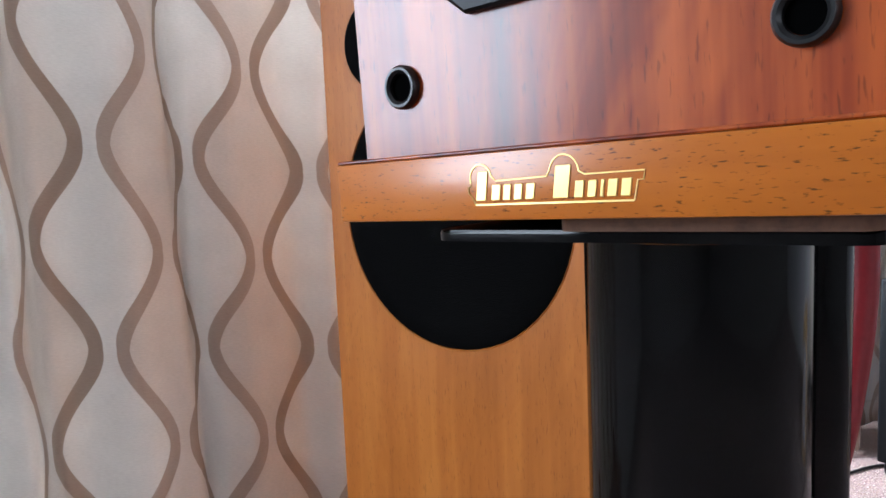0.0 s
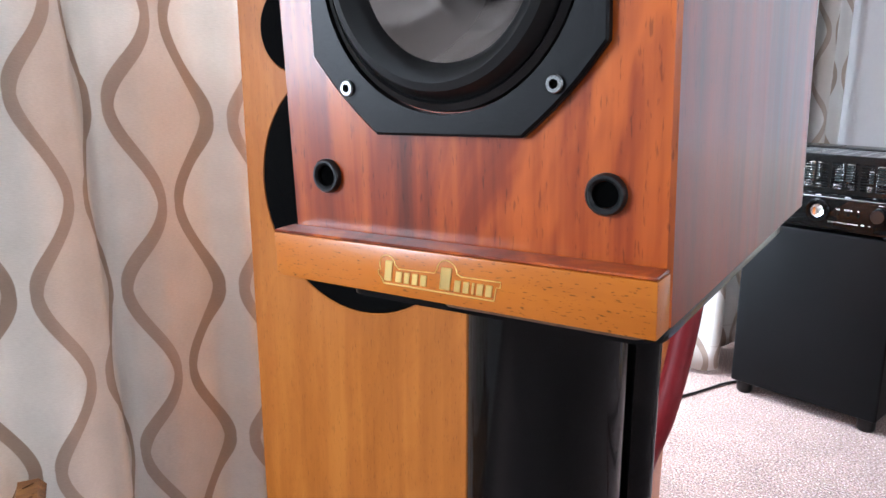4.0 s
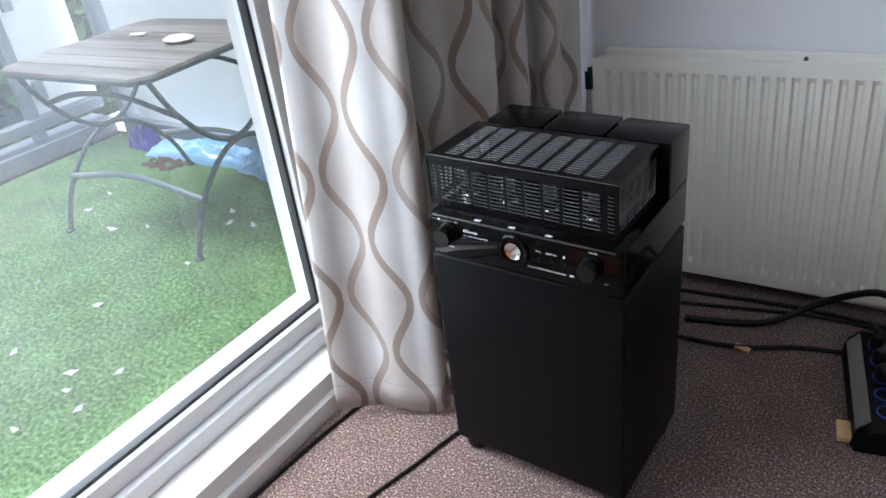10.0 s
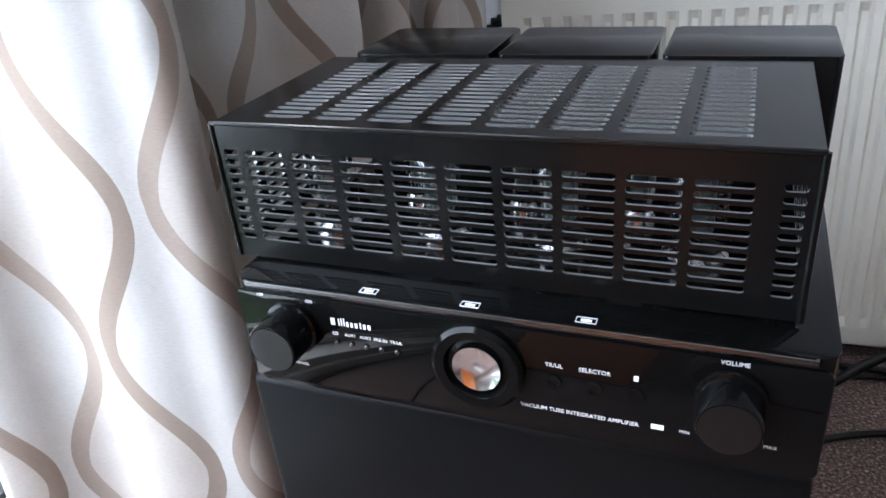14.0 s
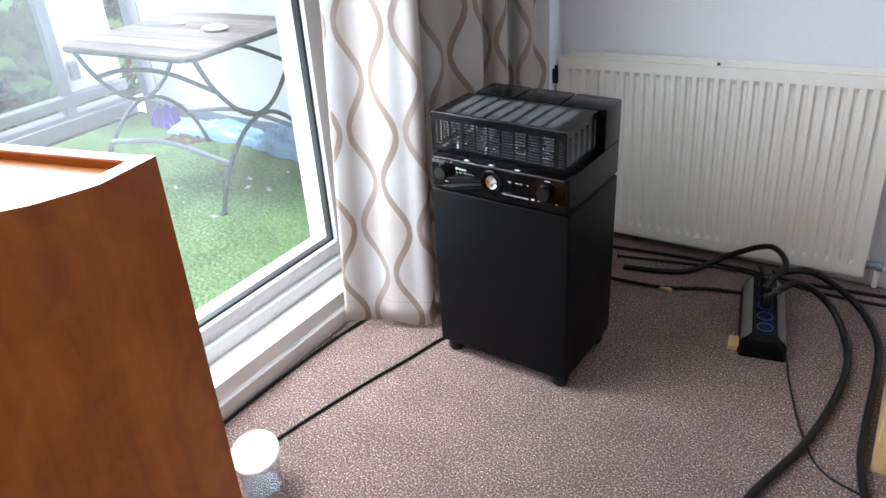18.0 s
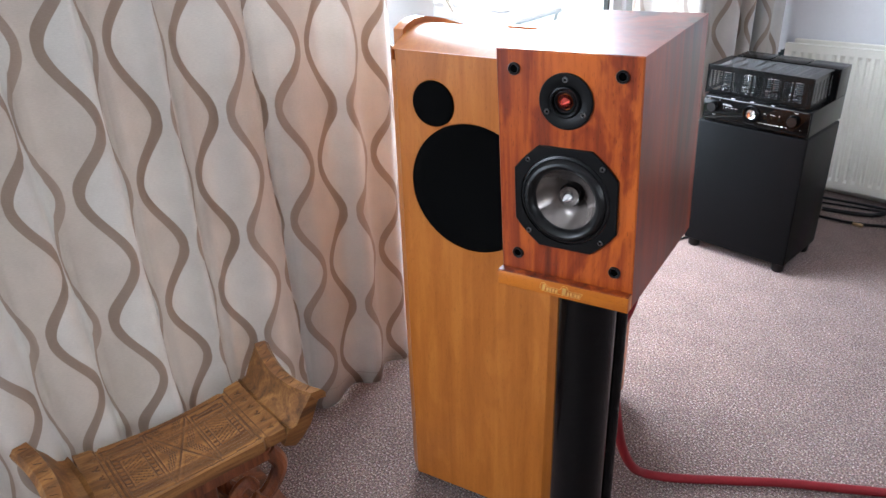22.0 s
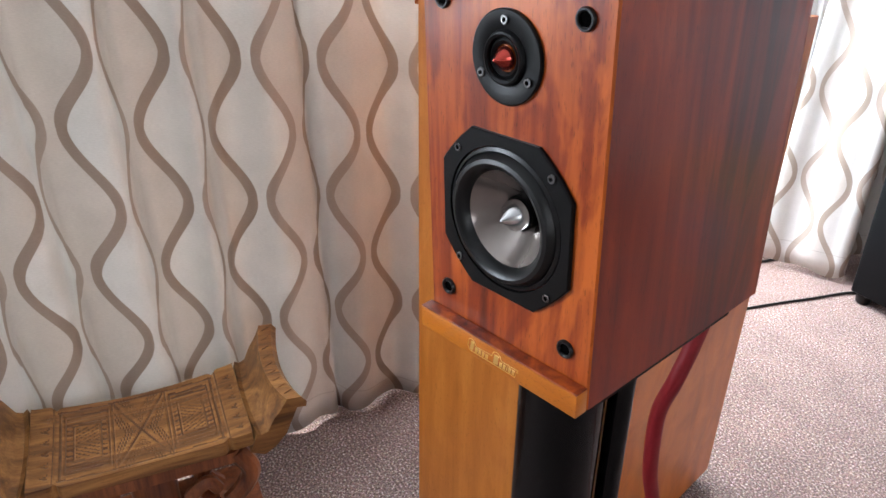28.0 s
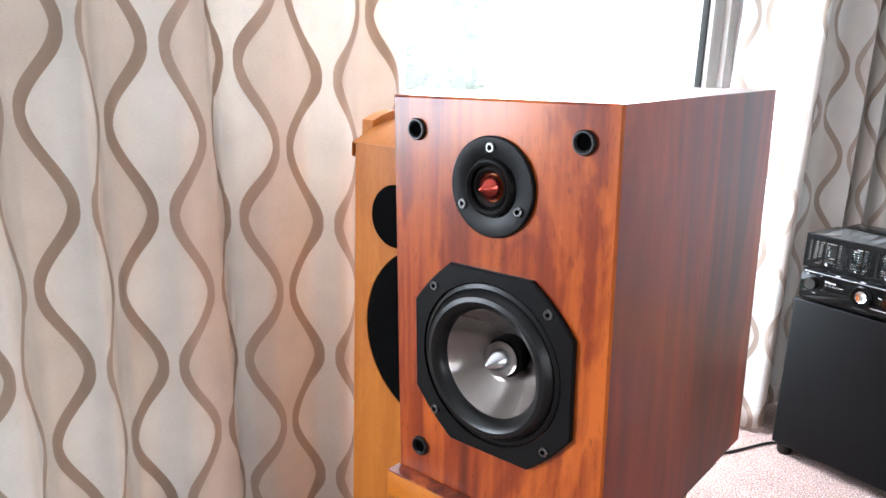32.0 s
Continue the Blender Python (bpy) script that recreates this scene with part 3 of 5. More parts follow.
# folds: place along the cloth at the floor, width, depth, lean, cloth hidden in it
FOLDS = [(y + 0.41, w, d, lean, hid) for y, w, d, lean, hid in (
    (-0.24, 0.013, 0.030, -0.03, 0.062), (-0.11, 0.012, 0.030, -0.05, 0.064), (0.019, 0.012, 0.034, -0.039, 0.066), (0.160, 0.013, 0.036, -0.020, 0.0665), (0.292, 0.012, 0.034, -0.001, 0.0665), (0.541, 0.012, 0.036, -0.028, 0.057))]
curtain("curtain", [(-1.03, -0.40), (-0.995, -0.15), (-0.985, 0.1), (-0.98, 0.5), (-0.980, 0.78), (-0.988, 0.90), (-1.012, 0.965)], 8.5, 0.016, 0.003, 2.25, 4,
        "full-length cream curtain with taupe ogee wave pattern", flare=0.4, u0=-1.036, stretch=0.95, creases=FOLDS, skew=(0.17, 0.82))
curtain("curtain", [(-1.01, 2.185), (-0.98, 2.215), (-0.95, 2.245), (-0.885, 2.258), (-0.81, 2.28), (-0.765, 2.33), (-0.825, 2.42), (-0.9, 2.5), (-0.81, 2.565), (-0.755, 2.7), (-0.85, 2.765), (-0.762, 2.8), (-0.755, 2.865), (-0.85, 2.905), (-0.75, 2.945), (-0.722, 3.04), (-0.745, 3.125)], 10.6, 0.017, 0.012, 2.25, 9,
        "cream ogee patterned curtain gathered into the corner", sweep=(0.0, 0.078), calm=(0.238, 0.35), u0=-0.236, drift=0.078)


# ---- balcony and beyond ----
bm = box(B(), -60, -4.0, -60, 60, -9.2, -9.0)
solid("ground", bm, M_TURF, "distant green ground below the balcony", "ground", kind="structure")
bm = box(B(), -3.95, -1.40, -4.0, 3.75, -0.35, 0.02)
solid("balcony_slab", bm, M_RENDERED, "balcony floor slab", "balcony", kind="structure")
bm = box(B(), -3.52, -1.41, -3.8, 3.36, 0.021, 0.040)
solid("artificial_turf", bm, M_TURF, "bright green artificial grass mat on the balcony", "turf", kind="structure")
# end wall of the balcony: white boards in a metal frame
endw = thing("balcony_screen", pose(0, 0, 0), "white boarded privacy screen in a grey metal frame", "screen", kind="structure")
part("board", box(B(), -3.40, -1.41, 3.42, 3.45, 0.12, 1.06), M_RENDERED, endw)
part("board", box(B(), -3.40, -1.41, 3.42, 3.45, 1.12, 2.5), M_RENDERED, endw)
part("rail", box(B(), -3.46, -1.41, 3.40, 3.46, 1.06, 1.12, 0.004), M_GALV, endw)
part("rail", box(B(), -3.46, -1.41, 3.38, 3.46, 0.05, 0.12, 0.004), M_GALV, endw)
part("post", box(B(), -3.52, -3.46, 3.39, 3.46, 0.02, 2.5, 0.004), M_GALV, endw)
rail = thing("balcony_railing", pose(0, 0, 0), "grey metal balcony railing with tinted glass panels", "railing", kind="structure")
for y in (3.02, 1.75, 0.45, -0.85):
    part("post", box(B(), -3.72, -3.66, y - 0.03, y + 0.03, 0.02, 0.98, 0.004), M_GALV, rail)
part("top_rail", box(B(), -3.74, -3.64, -2.2, 3.40, 0.95, 1.01, 0.006), M_GALV, rail)
part("bottom_rail", box(B(), -3.72, -3.65, -2.2, 3.40, 0.17, 0.23, 0.004), M_GALV, rail)
part("kerb", box(B(), -3.80, -3.60, -2.2, 3.40, 0.02, 0.115, 0.006), M_GALV, rail)
# a solid black strip in place of the shaded gap
part("kerb_gap", box(B(), -3.598, -3.525, -3.8, 3.40, 0.0205, 0.030), M_HOLE_SHADE, rail, "dark gap along the kerb")
part("handrail", tube(B(), [Vector((-3.69, -2.2, 1.2)), Vector((-3.69, 3.40, 1.2))], 0.024, 14), M_GALV, rail)
part("corner_board", box(B(), -3.70, -3.68, 3.05, 3.40, 0.24, 0.94), M_RENDERED, rail)
for z in (0.80, 0.36):
    part("bracket", box(B(), -3.66, -3.62, 3.06, 3.11, z - 0.05, z + 0.05, 0.006), M_GALV, rail)
for y0, y1 in ((1.79, 2.98), (0.49, 1.71), (-0.81, 0.41), (-2.15, -0.89)):
    g = part("glass_panel", box(B(), -3.695, -3.687, y0, y1, 0.235, 0.945), M_BALGLASS, rail)
    g.visible_shadow = False

# white board leaning outside the glazing, with a fleece over it
bm = box(B(), -1.40, -1.262, 0.52, 1.40, 0.04, 1.11, 0.006, 2)
solid("storage_cabinet", bm, M_WHITEBOARD, "plain white cabinet standing outside against the glazing", "cabinet")


def fleece():
    bm = B()
    n = 28
    rows = []
    for i in range(n + 1):
        y = 1.20 + 0.30 * i / n
        row = []
        for j in range(15):
            x = -1.46 + 0.27 * j / 14
            over = max(0.0, y - 1.40)
            z = 1.120 + 0.012 * math.sin(31 * y + 9 * x) + 0.010 * math.sin(47 * x + 13 * y) + 0.02 * math.exp(-((y - 1.30) / 0.05) ** 2) - 0.75 * over
            edge = max(0.0, x + 1.262 - 0.02 * math.sin(20 * y)) + max(0.0, -1.40 - x)
            row.append((min(x, -1.225 + 0.01 * math.sin(25 * y)), y - 0.3 * over, z - 0.5 * edge))
        rows.append(row)
    ring_sheet(bm, rows, closed=False)
    ob = solid("fleece_blanket", bm, M_CREAMCLOTH, "cream fleece draped over the white cabinet", "blanket", shade=180)
    ob.modifiers.new("thickness", "SOLIDIFY").thickness = 0.012
    return ob


fleece()


def garden_table():
    t = thing("garden_table", pose(-2.355, 2.875, 0.04, 0, 0, 4), "weathered wooden topped garden table with curved iron legs", "table")
    a, b, c = 0.385, 0.365, 0.055
    outline = []  # corners nipped in with a double curve
    for q, (sx, sy) in enumerate(((1, 1), (-1, 1), (-1, -1), (1, -1))):
        bow = [(a, b - c), (a - 0.012, b - c * 0.55), (a - 0.026, b - 0.026), (a - c * 0.55, b - 0.012), (a - c, b)]
        outline += [(sx * x, sy * y) for x, y in (bow if q % 2 == 0 else bow[::-1])]
    part("tabletop", prism(B(), outline, 0.645, 0.658, bevel=0.003), M_IRON, t, "iron sheet under the planks")
    top = [p for p in t.children if p.name.startswith("tabletop")][0]
    n = 7
    for k in range(n):  # planks, the outer two nipped at the corners
        y0, y1 = -b + 2 * b * k / n + 0.0012, -b + 2 * b * (k + 1) / n - 0.0012
        x = a - 0.001
        if 0 < k < n - 1:
            plank = [(x, y0), (x, y1), (-x, y1), (-x, y0)]
        else:
            sy = 1 if k else -1
            inner, edge = (y0, y1) if k else (y1, y0)
            plank = [(x, inner), (x, sy * (b - c)), (x - 0.026, sy * (b - 0.026)), (x - c, edge), (-x + c, edge), (-x + 0.026, sy * (b - 0.026)), (-x, sy * (b - c)), (-x, inner)]
            plank = plank if k else plank[::-1]
        part("plank", prism(B(), plank, 0.6582, 0.6690 + 0.0012 * (k % 3), bevel=0.0015), M_TABLE, top)
    for x in (-0.362, 0.362):
        up = [(x * 0.98, -0.31 + 0.62 * k / 12, 0.645 - 0.305 * math.sin(math.pi * k / 12) ** 0.8) for k in range(13)]
        lo = [(x, -0.335 + 0.67 * k / 12, 0.0 + 0.335 * math.sin(math.pi * k / 12) ** 0.7) for k in range(13)]
        part("leg_curve", tube(B(), smooth_path(up, 4), 0.010, 8), M_IRON, t)
        part("leg_arch", tube(B(), smooth_path(lo, 4), 0.010, 8), M_IRON, t)
        for y in (-0.335, 0.335):
            part("foot_pad", lathe(B(), [(0, 0), (0.017, 0), (0.017, 0.006), (0.010, 0.010)], 12, pose(x, y, 0)), M_IRON, t)
    for y in (-0.27, 0.27):
        part("stretcher", tube(B(), smooth_path([(-0.355, y * 0.87, 0.50), (-0.15, y * 0.87, 0.55), (0.1, y * 0.87, 0.555), (0.355, y * 0.87, 0.50)], 6), 0.008, 8, 1.3), M_IRON, t)
        part("stretcher", tube(B(), smooth_path([(-0.36, y * 0.87, 0.20), (0, y * 0.87, 0.24), (0.36, y * 0.87, 0.19)], 6), 0.009, 8, 1.3), M_GALV, t, "bare pale metal brace")
    return t


garden_table()
bm = lathe(B(), [(0, 0), (0.05, 0.004), (0.062, 0.014), (0.045, 0.024), (0, 0.028)], 18)
solid("stone", bm, M_STONE, "flat pale stone on the garden table", "stone", pose(-2.22, 2.93, 0.711) @ Matrix.Diagonal((1.1, 0.8, 0.8, 1)))
bm = box(B(), -0.035, 0.035, -0.012, 0.012, 0, 0.012, 0.004)
solid("peg", bm, M_STONE, "small pale wooden peg on the garden table", "peg", pose(-2.495, 2.96, 0.711, 0, 0, 20))


def crumple(name, m, sx, sy, h, material, label, category, seed):
    bm = B()
    n = 26
    rows = []
    for i in range(n + 1):
        row = []
        for j in range(n + 1):
            u, v = i / n * 2 - 1, j / n * 2 - 1
            e = max(0, 1 - (u * u) ** 1.5) * max(0, 1 - (v * v) ** 1.5)
            q = Vector((u * 3 + seed, v * 3, seed))
            z = h * e ** 0.6 * (0.55 + 0.9 * abs(noise.noise(q))) + 0.25 * h * abs(noise.noise(q * 2.7)) * e
            row.append((sx * u * (1 + 0.22 * noise.noise(q * 0.8)), sy * v * (1 + 0.25 * noise.noise(q * 0.9 + Vector((5, 1, 0)))), z + 0.001))
        rows.append(row)
    ring_sheet(bm, rows, closed=False)
    return solid(name, bm, material, label, category, m, shade=40)


crumple("plastic_sheet", pose(-2.74, 3.27, 0.041, 0, 0, 3), 0.33, 0.075, 0.085, M_BLUEBAG, "crumpled light blue plastic sheet on the turf", "sheet", 1.0)
crumple("plastic_sheet", pose(-2.20, 3.25, 0.041, 0, 0, -5), 0.22, 0.085, 0.13, M_BLUEBAG, "crumpled light blue plastic sheet on the turf", "sheet", 7.0)
crumple("plastic_bag", pose(-3.20, 3.28, 0.041), 0.085, 0.055, 0.11, M_PURPLE, "small purple plastic bag on the turf", "bag", 4.0)


def litter(seed, count, spot, material, label):
    rnd = random.Random(seed)
    bm = B()
    for k in range(count):
        x, y = rnd.uniform(*spot[:2]), rnd.uniform(*spot[2:])
        s, a = rnd.uniform(0.012, 0.030), rnd.uniform(0, 6.28)
        c, d = math.cos(a) * s, math.sin(a) * s
        top = bm.verts.new((x, y, 0.055))
        base = [bm.verts.new((x + px, y + py, 0.041 + pz)) for px, py, pz in ((c, d, 0.006), (-d * 0.5, c * 0.5, 0.001), (-c, -d, 0.01), (d * 0.5, -c * 0.5, 0.001))]
        for i in range(4):
            bm.faces.new((top, base[i], base[(i + 1) % 4]))
    solid("dry_leaves", bm, material, label, "leaves", kind="stuff")


litter(3, 46, (-2.9, -1.6, 0.9, 3.1), M_STONE, "scattered pale dry leaves on the turf")
litter(5, 60, (-2.98, -2.76, 3.08, 3.19), M_CORK, "brown dry leaves drifted together on the turf")


def tree(x, y, base, height, spread, seed, leaves=9000):
    rnd = random.Random(seed)
    t = thing("tree", pose(x, y, base), "leafy broad green tree beyond the balcony", "tree", "trees beyond the balcony")
    bm = B()
    tube(bm, smooth_path([(0, 0, 0), (0.1, 0.1, height * 0.4), (-0.1, 0.2, height * 0.85)], 5), lambda f: 0.22 * (1 - 0.8 * f), 8)
    for k in range(7):
        a = rnd.uniform(0, 6.28)
        r = spread * rnd.uniform(0.5, 0.8)
        z = height * rnd.uniform(0.35, 0.6)
        tube(bm, smooth_path([(0, 0, z), (r * 0.5 * math.cos(a), r * 0.5 * math.sin(a), z + 0.9), (r * math.cos(a), r * math.sin(a), z + height * 0.28)], 4), lambda f: 0.09 * (1 - 0.85 * f), 6)
    part("trunk", bm, M_CARVED_RED, t)
    clumps = [(rnd.gauss(0, 0.42) * spread, rnd.gauss(0, 0.42) * spread, height * rnd.uniform(0.4, 1.02), rnd.uniform(0.35, 0.8)) for _ in range(60)]
    vs, fs = [], []
    for k in range(leaves):
        cx, cy, cz, cr = rnd.choice(clumps)
        d = Vector((rnd.gauss(0, 1), rnd.gauss(0, 1), rnd.gauss(0, 0.8))).normalized() * cr * rnd.uniform(0.6, 1.05)
        c = Vector((cx, cy, cz)) + d
        s = rnd.uniform(0.07, 0.18)
        a = Vector((rnd.gauss(0, 1), rnd.gauss(0, 1), rnd.gauss(0, 0.5))).normalized()
        b = a.orthogonal().normalized()
        n = len(vs)
        vs += [c - a * s, c + b * s * 0.5, c + a * s, c - b * s * 0.5]
        fs.append((n, n + 1, n + 2, n + 3))
    me = bpy.data.meshes.new("crown")
    me.from_pydata([tuple(v) for v in vs], [], fs)
    me.materials.append(M_LEAF)
    ob = new("crown", me)
    ob.parent = t
    return t


for k, (x, y, base, h, sp) in enumerate(((-8.5, 3.0, -9, 10.4, 2.3), (-9.0, 6.2, -9, 11.0, 2.4), (-8.0, 0.2, -9, 10.2, 2.2), (-10.5, 8.8, -9, 10.8, 2.6), (-11, 2.0, -9, 12.2, 2.8), (-9.5, -3.2, -9, 11.2, 2.6), (-12, 6, -9, 13, 3.0))):
    tree(x, y, base, h, sp, 20 + k)


# ---- floor-standing loudspeaker ----
def tower_top(s):
    """Height of the top edge, s metres from the back."""
    s *= 0.63 / 0.58
    pts = ((0, 1.063), (0.10, 1.067), (0.19, 1.083), (0.30, 1.111), (0.40, 1.140), (0.48, 1.157), (0.53, 1.160), (0.57, 1.152), (0.60, 1.137), (0.63, 1.120))
    for (a, za), (b, zb) in zip(pts, pts[1:]):
        if s <= b:
            f = (s - a) / (b - a)
            return za + (zb - za) * f
    return pts[-1][1]


def tower_speaker():
    t = thing("tower_loudspeaker", pose(-0.468, 0.866, 0.004, 0, 0.5, 14.0), "tall honey cherry veneered loudspeaker with a wave-shaped top", "loudspeaker")
    D, W, CH = 0.29, 0.20, 0.030
    n = 26
    for sx in (-1, 1):
        ys = [D - 2 * D * k / n for k in range(n + 1) if D - 2 * D * k / n > -D + CH - 1e-4]
        x0, x1 = sorted((sx * W, sx * (W - 0.022)))
        bm = B()
        cols = [[bm.verts.new((x, y, z)) for x, z in ((x0, 0.03), (x1, 0.03), (x1, tower_top(D - y)), (x0, tower_top(D - y)))] for y in ys]
        for a, b in zip(cols, cols[1:]):
            for j in range(4):
                bm.faces.new((a[j], a[(j + 1) % 4], b[(j + 1) % 4], b[j]))
        bm.faces.new(cols[0])
        bm.faces.new(cols[-1][::-1])
        part("side_panel", bm, M_CHERRY if sx > 0 else M_HONEY, t, "orange cherry veneered side with a wavy top edge", 30)
    # baffle with bevelled edges
    bm = B()
    top = tower_top(2 * D)
    prism(bm, [(-W, -D + CH), (-W + CH, -D), (W - CH, -D), (W, -D + CH)], 0.03, top - 0.002)
    part("baffle", bm, M_HONEY, t, "honey coloured veneered front with bevelled edges", 20)
    # sunken top sheet
    bm = B()
    rows = []
    for k in range(n + 1):
        y = D - 0.022 - (2 * D - 0.022) * k / n
        z = tower_top(D - y) - 0.012 * (1 if D - y < 0.52 else max(0.0, (0.60 - (D - y)) / 0.08))
        rows.append([(-W + 0.022, y, z), (W - 0.022, y, z)])
    lo = [[(x, y, z - 0.02) for x, y, z in r] for r in rows]
    ring_sheet(bm, [[r[0], r[1], l[1], l[0]] for r, l in zip(rows, lo)])
    part("top_panel", bm, M_HONEY, t, "sunken glossy veneered top panel", 40)
    part("back_rim", box(B(), -W + 0.022, W - 0.022, D - 0.022, D, 0.03, 1.063, 0.002), M_CHERRY, t)
    part("base", box(B(), -W + 0.02, W - 0.02, -D + 0.03, D - 0.02, 0.0, 0.03), M_BLACK_SATIN, t, "recessed black base")
    for x, z, r, name in ((-0.0884, 1.0190, 0.046, "tweeter_grille"), (-0.006, 0.851, 0.137, "woofer_grille")):
        up = pose(x, -D, z, 90)
        bm = lathe(B(), [(0, 0.006), (r * 0.8, 0.006), (r * 0.96, 0.004), (r, 0.0), (r, -0.004)], 56, up)
        g = part(name, bm, M_FOAM, t, "round black cloth grille")
        part("grille_ring", lathe(B(), [(r, 0.0), (r + 0.0008, 0.0012), (r + 0.0016, 0.0)], 56, up), M_HONEY, g)
    return t


tower_speaker()


# ---- bookshelf loudspeaker ----
def screw(parent, m, r=0.0038):
    bm = lathe(B(), [(r, -0.001), (r, 0.0012), (r * 0.86, 0.0018), (r * 0.5, 0.0018), (r * 0.45, 0.0004), (0, 0.0004)], 20, m)
    s = part("screw", bm, M_SCREW, parent, "dark steel socket screw")
    part("screw_socket", lathe(B(), [(r * 0.46, 0.0007), (0, 0.0007)], 6, m), M_HOLE_SHADE, s)
    return s


def drilled_cabinet(W, H, D, cx, cz, r, N=64):
    """A box whose front has a round hole for the driver, with softened edges."""
    bm = B()
    e = 0.0018
    ring = lambda q, y: [bm.verts.new((x, y, z)) for x, z in ((-W + q, q), (W - q, q), (W - q, H - q), (-W + q, H - q))]
    front, sides, rear, back = ring(e, 0.0), ring(0, e), ring(0, D - e), ring(e, D)
    for a, b in ((front, sides), (sides, rear), (rear, back)):
        for k in range(4):
            bm.faces.new((a[k], a[(k + 1) % 4], b[(k + 1) % 4], b[k]))
    bm.faces.new(back)
    rim = [bm.verts.new((cx + r * math.cos(2 * math.pi * j / N), 0.0, cz + r * math.sin(2 * math.pi * j / N))) for j in range(N)]
    deep = [bm.verts.new((v.co.x, 0.060, v.co.z)) for v in rim]
    near = [min(range(N), key=lambda q, v=v: abs(math.atan2(rim[q].co.z - cz, rim[q].co.x - cx) - math.atan2(math.copysign(1, v.co.z - cz), math.copysign(1, v.co.x - cx)))) for v in front]
    for j in range(4):
        a, b = near[j], near[(j + 1) % 4]
        span = [rim[(a + q) % N] for q in range((b - a) % N + 1)]
        bm.faces.new([front[j], front[(j + 1) % 4]] + span[::-1])
    for j in range(N):
        bm.faces.new((rim[j], rim[(j + 1) % N], deep[(j + 1) % N], deep[j]))
    bm.faces.new(deep)
    return bm


MON_TURN = (0.9, -1.6, 11.0)  # lean forward, lean sideways, turn
MON_POSE = pose(0.0, 0.330, 0.882, *MON_TURN)


def monitor():
    lean = MON_POSE
    t = thing("bookshelf_loudspeaker", lean, "glossy rosewood bookshelf loudspeaker with exposed drivers", "loudspeaker")
    W, H, D = 0.0985, 0.342, 0.284
    body = part("cabinet", drilled_cabinet(W, H, D, 0.0, 0.145, 0.0625), M_ROSE, t)
    # front faces take the copy of the veneer with the light painted in
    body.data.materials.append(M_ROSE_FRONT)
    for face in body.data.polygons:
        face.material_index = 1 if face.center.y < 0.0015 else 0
    part("front_strip", box(B(), -0.0990, 0.0985, -0.0150, -0.0005, 0.0, 0.0225, 0.0007, 2), M_MAHOG, t, "orange mahogany strip along the foot")
    # the cabinet front's reflection on the ledge, painted as a dark red slab
    part("strip_top", box(B(), -0.0987, 0.0982, -0.0148, -0.0006, 0.0226, 0.0240, 0.0005, 1), M_ROSE_FRONT, t, "top of the strip, dark red for the cabinet's reflection")
    for x in (-0.0725, 0.0725):
        for z in (0.0505, 0.317):
            up = pose(x, 0, z, 90)
            s = part("grille_socket", lathe(B(), [(0.0084, -0.001), (0.0084, 0.0020), (0.0076, 0.0032), (0.0066, 0.0032), (0.0055, 0.0022), (0.0053, -0.001)], 26, up), M_RUBBER, t, "black rubber grille socket")
            # flush disc: the shade of the undrilled hole is in its black colour
            part("socket_hole", lathe(B(), [(0.0052, 0.0006), (0, 0.0006)], 22, up), M_HOLE_SHADE, s)
    # tweeter
    tz = 0.2803
    up = pose(0.0, 0, tz, 90)
    tw = part("tweeter", lathe(B(), [(0.0365, -0.001), (0.0365, 0.0025), (0.0355, 0.0035), (0.023, 0.0038), (0.0215, 0.0030), (0.0200, 0.0065), (0.0185, 0.0072), (0.0165, 0.0060), (0.0160, 0.0030), (0.0135, 0.0045), (0.0115, 0.0030), (0.0105, 0.0020)], 56, up), M_BLACK_SATIN, t, "round black tweeter plate")
    part("dome", lathe(B(), [(0.0092, 0.0026), (0.0080, 0.0062), (0.0052, 0.0092), (0.0019, 0.0132), (0.0, 0.0165)], 32, up), M_REDGEM, tw, "pointed red metallic dome")
    for a in (90, 210, 330):
        screw(tw, up @ pose(0.0285 * math.cos(radians(a)), 0.0285 * math.sin(radians(a)), 0.0036))
    # woofer
    wz = 0.145
    up = pose(0.0, 0, wz, 90)
    c, k = 0.0735, 0.0375
    outline = []  # straight sides, with corners cut in a slight bow
    for q in range(4):
        a0, a1 = math.atan2(k, c) + q * math.pi / 2, math.atan2(c, k) + q * math.pi / 2
        for j in range(7):
            f = j / 6
            a = a0 + (a1 - a0) * f
            flat = (c + k) / math.sqrt(2) / math.cos(a - (q + 0.5) * math.pi / 2)
            r = flat + 0.0018 * math.sin(math.pi * f)
            outline.append((r * math.cos(a), r * math.sin(a)))
    bm = B()
    M = len(outline)
    outer = [bm.verts.new((x, y, 0.0)) for x, y in outline]
    edge = [bm.verts.new((x, y, 0.0030)) for x, y in outline]
    rim = [bm.verts.new((x * 0.985, y * 0.985, 0.004)) for x, y in outline]
    N = 64
    hole = [bm.verts.new((0.0645 * math.cos(2 * math.pi * j / N), 0.0645 * math.sin(2 * math.pi * j / N), 0.004)) for j in range(N)]
    hole2 = [bm.verts.new((0.0640 * math.cos(2 * math.pi * j / N), 0.0640 * math.sin(2 * math.pi * j / N), -0.002)) for j in range(N)]
    for j in range(M):
        bm.faces.new((outer[j], outer[(j + 1) % M], edge[(j + 1) % M], edge[j]))
        bm.faces.new((edge[j], edge[(j + 1) % M], rim[(j + 1) % M], rim[j]))
    near = [min(range(N), key=lambda q, v=v: (hole[q].co - v.co).length) for v in rim]
    for j in range(M):
        a, b = near[j], near[(j + 1) % M]
